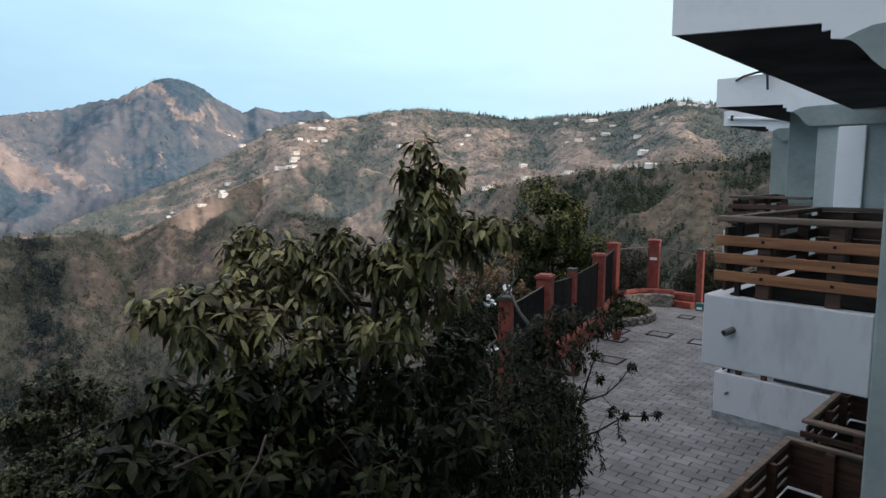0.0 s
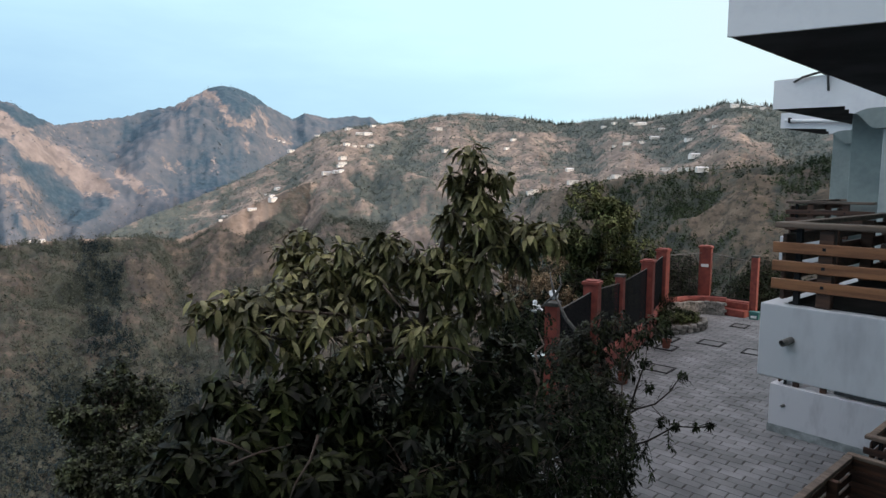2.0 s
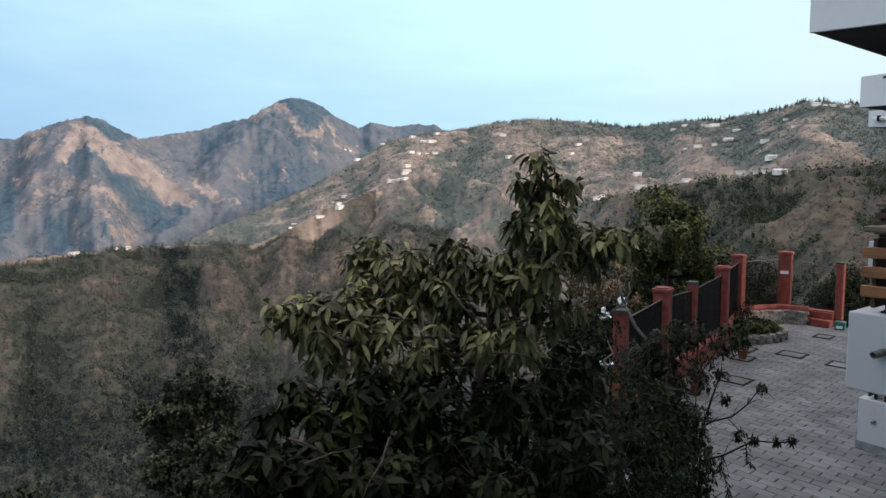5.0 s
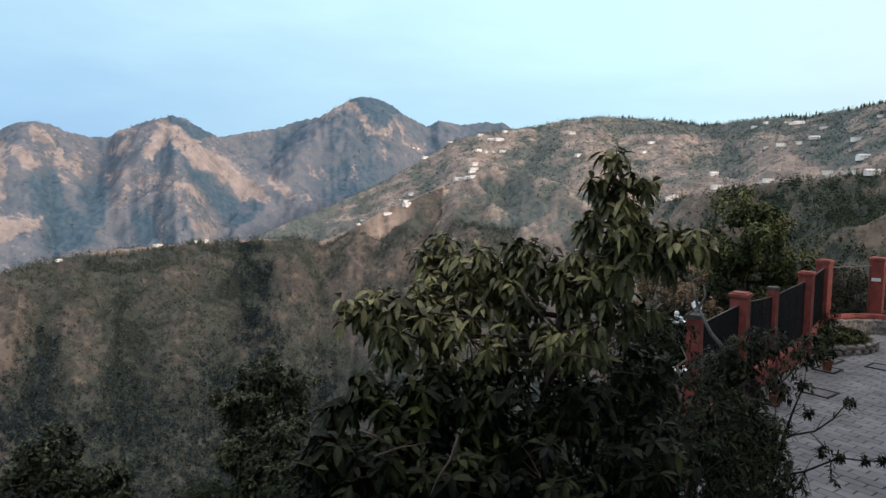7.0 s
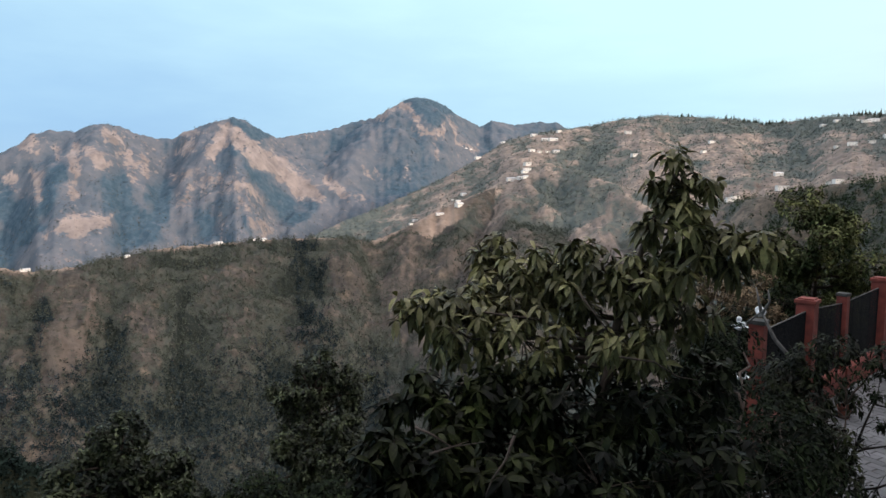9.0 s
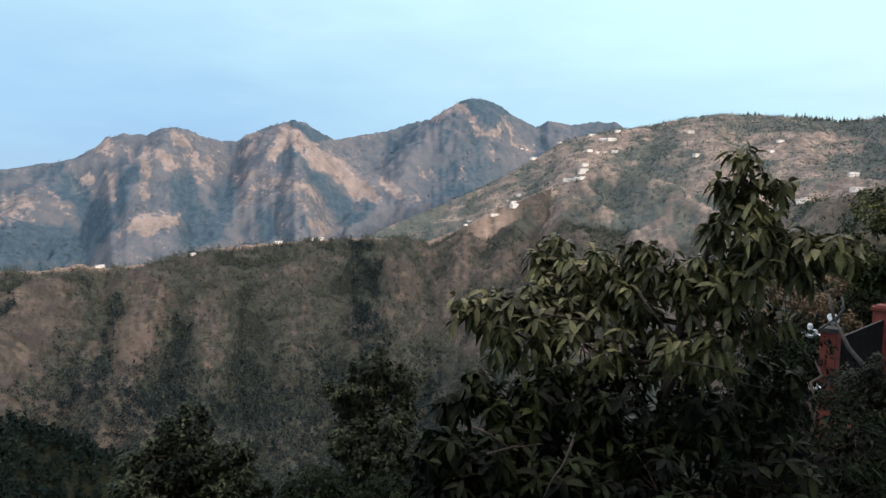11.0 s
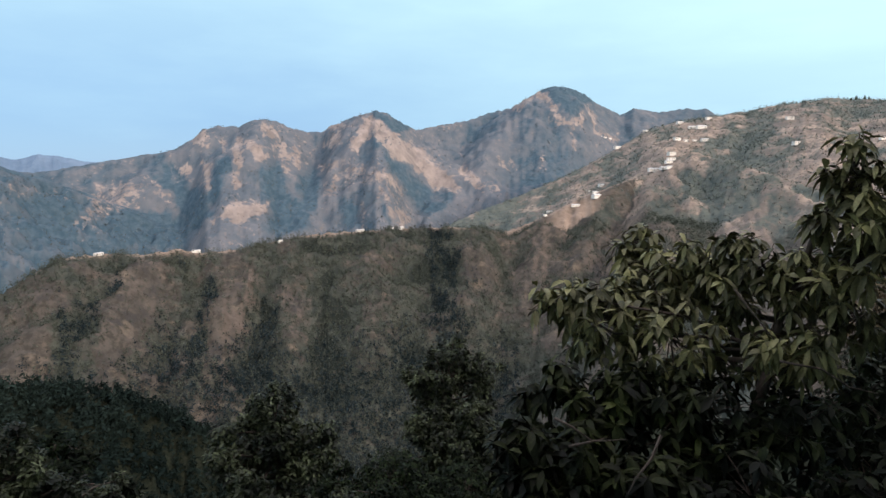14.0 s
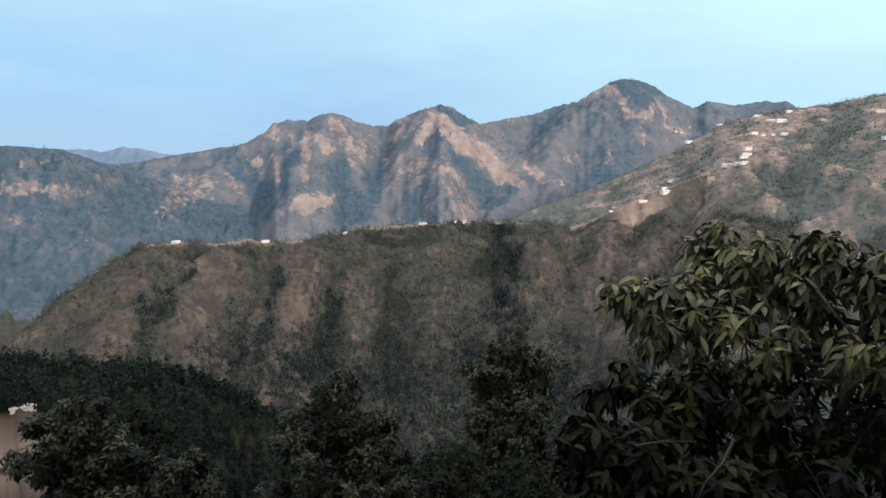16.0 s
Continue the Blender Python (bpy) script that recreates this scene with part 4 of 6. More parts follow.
# ---- villages ----
def house(width, depth, height, storeys, flat):
    h = empty("hill_house")
    width, depth, height = width * 1.3, depth * 1.2, height * 1.05
    wall_part = part("wall", box(-width / 2, width / 2, -depth / 2, depth / 2, -4, height, 0.0), WHITE_WALL, h)
    if flat:
        part("roof", box(-width / 2 - 0.4, width / 2 + 0.4, -depth / 2 - 0.4, depth / 2 + 0.4, height + 0.004, height + 0.4, 0.0), TIN, h, "flat concrete roof")
    else:
        bm = bmesh.new()
        a, b, z, e = width / 2 + 0.6, depth / 2 + 0.7, height + 0.004, 0.0
        v = [bm.verts.new(p) for p in ((-a, -b, z), (a, -b, z), (a, b, z), (-a, b, z), (-a * 0.9, 0, z + depth * 0.28), (a * 0.9, 0, z + depth * 0.28))]
        for q in ((0, 1, 5, 4), (2, 3, 4, 5), (1, 2, 5), (3, 0, 4), (3, 2, 1, 0)):
            bm.faces.new([v[i] for i in q])
        part("roof", bm, TIN, h, "pale pitched tin roof")
    for s in range(storeys):
        for k in range(3):
            x = (k - 1) * width * 0.3
            z = 1.0 + s * 3.0
            part("window", box(x - 0.6, x + 0.6, -depth / 2 - 0.05, -depth / 2 + 0.05, z, z + 1.3, 0.0), DARK_GLASS, wall_part)
    return tagged(h, "small white house with a pale roof on a terraced slope", "house", "village houses")


SHED_PATTERN = house(6, 2.6, 0.35, 0, True)
PATTERNS = [house(14, 7, 3.0, 1, False), house(13, 7, 3.6, 1, True), house(20, 7, 3.2, 1, False), house(10, 6, 3.0, 1, True)]
UPPER = [(61.4, 4.3), (56.3, 5.2), (58.5, 4.9), (58.0, 3.4), (57.3, 3.4), (56.5, 3.4), (59.1, 2.3), (59.1, 1.8), (60.4, 0.8), (59.2, 1.1), (50.3, 5.0), (43.5, 4.0), (44.1, 3.2), (49.7, 3.0),
         (30.6, 4.7), (32.8, 5.2), (34.6, 5.3), (35.5, 5.0), (27.0, 5.4), (26.4, 4.8), (25.0, 6.4), (24.4, 6.3), (23.9, 6.2), (23.4, 6.2), (22.9, 6.1), (33.2, 5.3), (32.3, 5.2)]
MIDDLE = [(41.9, -0.9), (41.5, -0.7), (38.4, 1.2), (38.1, 0.1), (34.8, 0.5), (34.3, 0.6), (34.5, 3.3), (33.5, 3.5), (32.3, 3.6), (31.2, 3.9), (28.4, 3.7), (27.9, 2.3), (30.2, 1.2), (28.9, 1.2), (28.2, 1.2), (27.3, 1.1)]
LOWER = [(83.1, -4.5), (84.0, -4.5), (86.9, -4.75), (101.2, -6.3), (94.1, -5.6), (69.8, -3.2), (67.1, -2.3), (65.4, -1.1), (65.9, -0.95), (69.4, -2.9), (108.6, -6.2), (64.3, 3.7), (65.0, 3.9), (64.7, 3.8), (61.2, 4.3)]
VILLAGE = [(60.5, 0.85), (59.6, 1.0), (64.9, -0.5), (65.3, -1.5), (57.5, 4.45), (56.8, 4.45), (58.7, 3.5), (63.6, 2.85), (59.3, 1.55)]
rnd = random.Random(5)
placed = 0
for group, kinds in ((UPPER, (0, 1, 2, 3)), (MIDDLE, (0, 1, 3)), (LOWER, (0, 2, 3)), (VILLAGE, (1, 2, 2, 0))):
    for yaw, rise in group:
        p, r = spot(yaw, rise, 500 if rise > -15 else 120)
        k = rnd.choice(kinds)
        size = rnd.uniform(0.48, 0.7) if group is LOWER else rnd.uniform(0.95, 1.35) if group is MIDDLE else rnd.uniform(0.75, 1.12)
        m = Matrix.Translation(p + Vector((0, 0, 2.2 if group in (VILLAGE, MIDDLE) else 1.2))) @ pose(0, 0, 0, 0, 0, yaw + rnd.uniform(15, 50)) @ Matrix.Scale(size, 4)
        if placed < len(PATTERNS):
            PATTERNS[placed].matrix_basis = m
        else:
            copy_thing(PATTERNS[k], m)
        placed += 1
p, r = spot(120.3, -18.4, 120)
SHED_PATTERN.matrix_basis = Matrix.Translation(p + Vector((0, 0, 1.2))) @ pose(0, 0, 0, 0, 0, 120)
tagged(SHED_PATTERN, "long low pale shed on a brown clearing in the valley wood", "shed")


# ---- the terrace, its fence and the stepped building ----
PLAN = [(3.0, 3.6), (-3.6, 5.6), (-6.3, 7.6), (-8.13, 9.6), (-9.65, 13.1), (-10.35, 15.45), (-11.2, 18.2), (-12.8, 21.9), (-12.3, 24.4), (-10.3, 24.6), (-8.0, 25.2), (3.0, 25.2)]


def in_plan(x, y):
    c = False
    for (x0, y0), (x1, y1) in zip(PLAN, PLAN[1:] + PLAN[:1]):
        if (y0 > y) != (y1 > y) and x < (x1 - x0) * (y - y0) / (y1 - y0) + x0:
            c = not c
    return c


bm = bmesh.new()
low = [bm.verts.new((x, y, -1.6)) for x, y in PLAN]
top = [bm.verts.new((x, y, -0.012)) for x, y in PLAN]
bm.faces.new(top)
for k in range(len(PLAN)):
    bm.faces.new((low[k], low[(k + 1) % len(PLAN)], top[(k + 1) % len(PLAN)], top[k]))
bmesh.ops.recalc_face_normals(bm, faces=bm.faces[:])
paving_bed = tagged(part("pavement", bm, JOINT), "grey block paving of the hotel courtyard", "paving", kind="structure")


def balcony_rail(name, x0, x1, y0, y1, z, posts_x, posts_y, label, face=None):
    """Three sides of planks on posts: the near end, the front and the far end; z is the curb's top."""
    g = empty(name, x0, y0, z)
    face = face or WOOD
    heights = (0.135, 0.292, 0.450)
    def plank(bx, mat):
        ob = part("plank", box(*bx, 0.008), mat, g)
        ob.matrix_parent_inverse = Matrix.Translation((-x0, -y0, -z))
        return ob
    for h in heights:
        plank((x0 - 0.06, x1, y0 - 0.035, y0, z + h - 0.003, z + h + 0.089), face)
    for k in range(4):
        h = 0.04 + 0.155 * k
        plank((x0, x0 + 0.035, y0 + 0.01, y1 - 0.01, z + h, z + h + 0.105), DARK_WOOD)
        plank((x0, x1, y1, y1 + 0.035, z + h, z + h + 0.150), DARK_WOOD)
    def rail(bx, mat):
        ob = part("top_rail", box(*bx, 0.010), mat, g)
        ob.matrix_parent_inverse = Matrix.Translation((-x0, -y0, -z))
    rail((x0 - 0.05, x1, y0 - 0.05, y0 + 0.09, z + 0.66, z + 0.71), GREY_WOOD)
    rail((x0 - 0.035, x0 + 0.055, y0 + 0.10, y1 - 0.05, z + 0.655, z + 0.705), GREY_WOOD)
    rail((x0 - 0.035, x1, y1 - 0.045, y1 + 0.045, z + 0.66, z + 0.71), GREY_WOOD)
    for x, y in [(p, y0 + 0.045) for p in posts_x] + [(x0 + 0.085, p) for p in posts_y] + [(p, y1 - 0.05) for p in posts_x]:
        ob = part("post", box(x - 0.055, x + 0.055, y - 0.04, y + 0.04, z, z + 0.655, 0.006), DARK_WOOD, g)
        ob.matrix_parent_inverse = Matrix.Translation((-x0, -y0, -z))
        if y < y0 + 0.1:
            for h in heights:
                bolt = part("bolt", box(x - 0.012, x + 0.012, y0 - 0.042, y0 - 0.030, z + h + 0.035, z + h + 0.06, 0.0), IRON, ob)
    corner = part("corner_post", box(x0 + 0.10, x0 + 0.145, y0 + 0.03, y0 + 0.075, z, z + 0.655, 0.004), IRON, g, "thin dark iron post")
    corner.matrix_parent_inverse = Matrix.Translation((-x0, -y0, -z))
    return tagged(g, label, "railing", "balcony railings")


def canopy(name, x0, x1, y0, y1, z, height, slope, fall):
    """An upper slab: white end plates with a stepped and curved lower edge, a front plate and a dark soffit that falls along its run."""
    g = empty(name, x0, y0, z)
    inv = Matrix.Translation((-x0, -y0, -z))
    s = x0 + 1.23
    out = [(x0, z + height), (x0, z), (s, z - slope), (s, z - slope - 0.065), (s + 0.065, z - slope - 0.060), (s + 0.065, z - slope - 0.130), (s + 0.15, z - slope - 0.145)]
    for k in range(1, 11):
        t = k / 10
        out.append((s + 0.15 + 0.33 * t, z - slope - 0.145 - 0.275 * (3 * t * t - 2 * t ** 3)))
    curve_ = out[6:]
    out += [(x1, z - slope - 0.44), (x1, z + height)]

    def add(kind, bm, mat, label=""):
        for v in bm.verts:
            v.co.z -= fall * max(0.0, (v.co.y - y0) / (y1 - y0))
        ob = part(kind, bm, mat, g, label)
        ob.matrix_parent_inverse = inv

    for y in (y0, y1 - 0.04):
        add("end_plate", prism(out, y, y + 0.04), WHITE_PLASTER)
    low = curve_ + [(x1, z - slope - 0.44), (x1, z - slope - 0.06), (s + 0.44, z - slope - 0.07), (s + 0.34, z - slope - 0.075), (s + 0.26, z - slope - 0.10), (s + 0.19, z - slope - 0.13)]
    add("bracket_face", prism(low, y0 - 0.004, y0), GREEN_PLASTER, "pale green curved bracket")
    add("front_plate", box(x0 + 0.003, x0 + 0.12, y0 + 0.041, y1 - 0.041, z + 0.024, z + height - 0.004, 0.0), WHITE_PLASTER)
    add("soffit", box(x0 + 0.006, x1, y0 + 0.041, y1 - 0.041, z + 0.002, z + 0.022, 0.0), SOFFIT, "underside of the slab, coloured near-black for its shade")
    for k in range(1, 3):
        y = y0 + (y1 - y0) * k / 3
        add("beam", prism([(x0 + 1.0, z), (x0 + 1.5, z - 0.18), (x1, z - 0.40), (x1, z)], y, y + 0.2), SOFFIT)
    return tagged(g, "white plastered balcony slab with a curved bracket edge", "balcony", kind="thing")


def block_wall(name, x0, x1, y0, y1, z1):
    b = part(name, box(x0, x1, y0, y1, -0.3, z1, 0.02), GREEN_PLASTER)
    return tagged(b, "pale green plastered wall of the stepped hotel wing", "wall", kind="structure")


def balcony_box(name, x0, x1, y0, y1, z0, z1, label):
    b = part(name, box(x0, x1, y0, y1, z0, z1, 0.012), SHADED_STAINED_PLASTER)
    return tagged(b, label, "balcony", kind="thing")


# wing one, beside the camera
block_wall("wall_wing_1", -0.99, 14.0, 5.53, 13.40, 13.4)
block_wall("wall_wing_2", -4.06, 14.0, 13.45, 19.7, 13.4)
block_wall("wall_wing_3", -6.4, 14.0, 19.75, 26.0, 9.0)
# wing 0 is out of view, made tall to keep sun off the terrace
block_wall("wall_wing_0", 0.75, 14.0, -14.0, 5.50, 14.0)
tagged(part("wall_bay", box(-3.36, -1.2, 12.72, 13.445, 3.36, 6.10, 0.012), PALE_PLASTER), "pale green plastered bay of the second wing", "wall", kind="structure")
tagged(part("trim", box(-3.02, -2.60, 12.64, 12.715, 3.36, 6.06, 0.012), WHITE_PLASTER), "broad white pilaster on the wing's end wall", "pilaster", kind="structure")
# the camera's own balcony floor and the slab over it, behind and below the view
tagged(part("floor", box(-0.35, 0.749, -5.0, 4.4, 3.45, 3.62, 0.01), WHITE_PLASTER), "plain balcony floor", "floor", kind="structure")

balcony_box("balcony_slab", -2.29, -0.992, 5.55, 8.50, 3.44, 4.09, "white plastered balcony box with water stains")
balcony_rail("balcony_railing", -2.16, -0.98, 5.60, 8.38, 4.092, (-1.82, -1.29), (6.6, 7.6), "orange-brown wooden plank railing on a white balcony")
canopy("upper_balcony", -2.73, -0.55, 5.61, 12.2, 6.444, 0.9, 0.10, 0.15)
balcony_box("low_balcony_slab", -2.47, -0.992, 6.2, 8.86, -0.008, 1.02, "white plastered ground floor balcony base")
balcony_rail("low_railing", -2.41, -0.98, 6.30, 8.76, 1.022, (-1.9, -1.3), (7.0, 7.9), "dark brown wooden plank railing of a ground floor balcony", DARK_WOOD)
balcony_box("low_balcony_slab", -2.50, -0.992, 9.52, 12.2, -0.008, 1.02, "white plastered ground floor balcony base")
balcony_rail("low_railing", -2.43, -0.98, 9.60, 12.1, 1.022, (-1.8, -1.3), (10.4, 11.3), "dark brown wooden plank railing of a ground floor balcony", DARK_WOOD)
# decks behind the curbs, the shade on them put into near-black colour
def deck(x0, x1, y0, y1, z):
    tagged(part("deck", box(x0, x1, y0, y1, z, z + 0.012, 0.0), DECK_SHADE), "balcony floor behind a white curb, coloured near-black for its shade", "floor", "balcony floors")


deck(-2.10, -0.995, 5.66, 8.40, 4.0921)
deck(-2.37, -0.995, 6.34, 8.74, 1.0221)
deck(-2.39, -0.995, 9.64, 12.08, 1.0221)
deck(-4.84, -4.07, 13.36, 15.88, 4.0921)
# the open verandah's darkness, added as a dark panel on the wall
tagged(part("verandah_shade_panel", box(-4.0, -1.2, 13.30, 13.328, 1.06, 3.35, 0.004), DARK_GLASS), "dark panel added for the shade in the ground floor verandah", "window", kind="structure")
# wing two
balcony_box("low_balcony_slab", -5.15, -4.062, 13.442, 16.0, -0.008, 1.02, "white plastered ground floor balcony base")
balcony_box("low_balcony_slab", -5.15, -1.3, 13.2, 13.44, -0.008, 1.02, "white plastered ground floor balcony base with a damp foot")
balcony_rail("low_railing", -5.03, -3.85, 13.28, 15.9, 1.022, (-4.7, -4.2), (14.3, 15.1), "dark brown wooden plank railing of a ground floor balcony", DARK_WOOD)
balcony_box("balcony_slab", -5.10, -4.062, 13.15, 16.0, 3.44, 4.09, "white plastered balcony box")
balcony_rail("balcony_railing", -4.98, -3.52, 13.22, 15.9, 4.092, (-4.6, -4.0), (14.2, 15.1), "dark reddish-brown wooden plank railing on a white balcony", DARK_WOOD)
canopy("upper_balcony", -5.17, -2.2, 12.64, 18.9, 6.567, 0.54, 0.05, 0.0)
canopy("upper_balcony", -7.77, -5.0, 19.62, 23.0, 6.79, 0.44, 0.10, 0.0)

# ---- fence ----
FENCE = [(-8.13, 9.77, 2.75, 0.26), (-9.60, 13.12, 2.66, 0.38), (-10.32, 15.45, 2.55, 0.24), (-11.13, 18.25, 2.66, 0.38), (-12.74, 21.93, 2.66, 0.40), (-12.22, 24.31, 2.66, 0.45), (-10.32, 24.50, 2.43, 0.24)]


def pillar(x, y, h, w, yaw):
    g = empty("fence_pillar", x, y, 0)
    part("shaft", box(-w / 2, w / 2, -w / 2, w / 2, -0.3, h - 0.12, 0.015), RED_PAINT, g)
    if w > 0.3:
        lid = part("cap", box(-w / 2 - 0.035, w / 2 + 0.035, -w / 2 - 0.035, w / 2 + 0.035, h - 0.118, h - 0.03, 0.012), RED_PAINT, g)
        part("cap_top", box(-w / 2 + 0.02, w / 2 - 0.02, -w / 2 + 0.02, w / 2 - 0.02, h - 0.029, h, 0.01), RED_PAINT, lid)
    else:
        part("cap", box(-w / 2 - 0.02, w / 2 + 0.02, -w / 2 - 0.02, w / 2 + 0.02, h - 0.118, h - 0.04, 0.01), JOINT, g, "dark weathered mortar cap")
    g.rotation_euler = (0, 0, radians(yaw))
    return tagged(g, "brick-red painted masonry fence pillar", "pillar", "fence pillars")


for i, (x, y, h, w) in enumerate(FENCE):
    a, b = FENCE[max(i - 1, 0)], FENCE[min(i + 1, len(FENCE) - 1)]
    pillar(x, y, h, w, 20 if i == 5 else math.degrees(math.atan2(b[1] - a[1], b[0] - a[0])) - 90)


def panel(a, b, gap=0.12):
    """An iron frame with thin upright bars between two pillars."""
    A, B = Vector((a[0], a[1], 0)), Vector((b[0], b[1], 0))
    d = (B - A).normalized()
    A, B = A + d * (a[3] / 2), B - d * (b[3] / 2)
    g = empty("fence_panel", A.x, A.y, 0)
    span = (B - A).length
    za, zb = a[2] - 0.30, b[2] - 0.30
    part("top_rail", tube([(0, 0, za), (B.x - A.x, B.y - A.y, zb)], 0.016, 6), GREY_BARK, g, "dull galvanised top pipe")
    part("bottom_rail", tube([(0, 0, 0.62), (B.x - A.x, B.y - A.y, 0.62)], 0.02, 5), IRON, g)
    n = max(2, int(span / 0.55))
    for k in range(n + 1):
        p = d * (span * k / n)
        zt = za + (zb - za) * k / n
        part("upright", tube([(p.x, p.y, 0.60), (p.x, p.y, zt)], 0.012 if 0 < k < n else 0.022, 5), IRON, g)
    bm = bmesh.new()
    m = int(span / gap)
    for k in range(1, m):
        p = d * (span * k / m)
        add_tube(bm, [(p.x, p.y, 0.62), (p.x, p.y, za + (zb - za) * k / m)], 0.004, 3)
    for k in range(1, int(1.75 / gap)):
        z = 0.62 + gap * k
        add_tube(bm, [(0, 0, z), (d.x * span, d.y * span, z)], 0.004, 3)
    part("wire_mesh", bm, IRON, g, "thin dark wire mesh")
    w = part("plinth", box(0, span, -0.16, 0.16, -0.3, 0.54, 0.02), RED_PAINT, g, "brick-red painted plinth")
    w.rotation_euler = (0, 0, math.atan2(d.y, d.x))
    return tagged(g, "dark wire mesh fence panel on a red plinth", "fence", "fence panels")


for k, (a, b) in enumerate(zip(FENCE, FENCE[1:])):
    panel(a, b, 0.026 if k < 4 else 0.09)


# ---- trees and shrubs near the terrace ----
def leaf_cloud(rng_, shoots, axes, per, length, width, droop, fine=True):
    """Vertices and faces of leaves set in whorls round shoot tips."""
    n = len(shoots) * per
    p = np.repeat(shoots, per, 0)
    ax = np.repeat(axes, per, 0)
    phi = np.tile(np.arange(per) * 2.399, len(shoots)) + np.repeat(rng_.uniform(0, 6.28, len(shoots)), per)
    ref = np.tile(np.array([0.3, 0.2, 0.93]), (n, 1))
    u = np.cross(ax, ref)
    u /= np.linalg.norm(u, axis=1, keepdims=True) + 1e-9
    v = np.cross(ax, u)
    out = u * np.cos(phi)[:, None] + v * np.sin(phi)[:, None]
    d = out + ax * rng_.uniform(-0.2, 0.7, (n, 1)) + np.array([0, 0, -1]) * rng_.uniform(0.2, 1.0, (n, 1)) * droop
    d /= np.linalg.norm(d, axis=1, keepdims=True)
    p = p - ax * rng_.uniform(0, 0.5, (n, 1)) * length
    L = length * rng_.uniform(0.55, 1.15, (n, 1))
    W = width * rng_.uniform(0.7, 1.2, (n, 1))
    side = np.cross(d, np.array([0, 0, 1.0]) + rng_.uniform(-0.5, 0.5, (n, 3)))
    side /= np.linalg.norm(side, axis=1, keepdims=True) + 1e-9
    up = np.cross(side, d)
    sag = np.array([0, 0, -1.0]) * droop * 0.35
    verts = np.stack([p,
                      p + d * L * 0.32 + side * W * 0.42 + up * W * 0.16, p + d * L * 0.34, p + d * L * 0.32 - side * W * 0.42 + up * W * 0.16,
                      p + d * L * 0.66 + side * W * 0.45 + up * W * 0.14 + sag * L * 0.2, p + d * L * 0.68 + sag * L * 0.2, p + d * L * 0.66 - side * W * 0.45 + up * W * 0.14 + sag * L * 0.2,
                      p + d * L + sag * L * 0.7], 1)
    f = np.array([(0, 1, 2), (0, 2, 3), (1, 4, 5), (1, 5, 2), (2, 5, 6), (2, 6, 3), (4, 7, 5), (5, 7, 6)])
    if not fine:
        verts = verts[:, (0, 4, 6, 7)]
        f = np.array([(0, 1, 3), (0, 3, 2)])
    return verts, f


def cloud_mesh(name, verts, f, mat):
    n, k = verts.shape[:2]
    idx = f[None] + (np.arange(n) * k)[:, None, None]
    me = bpy.data.meshes.new(name)
    me.vertices.add(n * k)
    me.vertices.foreach_set("co", verts.reshape(-1).astype(np.float32))
    me.loops.add(idx.size)
    me.loops.foreach_set("vertex_index", idx.reshape(-1).astype(np.int32))
    me.polygons.add(idx.size // 3)
    me.polygons.foreach_set("loop_start", np.arange(0, idx.size, 3, dtype=np.int32))
    me.update(calc_edges=True)
    me.materials.append(mat)
    me.shade_smooth()
    return me


def bend(a, b, sag, rng_, n=5):
    a, b = Vector(a), Vector(b)
    w = (b - a).length * 0.08
    pts = []
    for i in range(n):
        t = i / (n - 1)
        p = a.lerp(b, t) + Vector((0, 0, sag * math.sin(t * math.pi)))
        if 0 < i < n - 1:
            p += Vector(rng_.uniform(-w, w, 3))
        pts.append(p)
    return pts


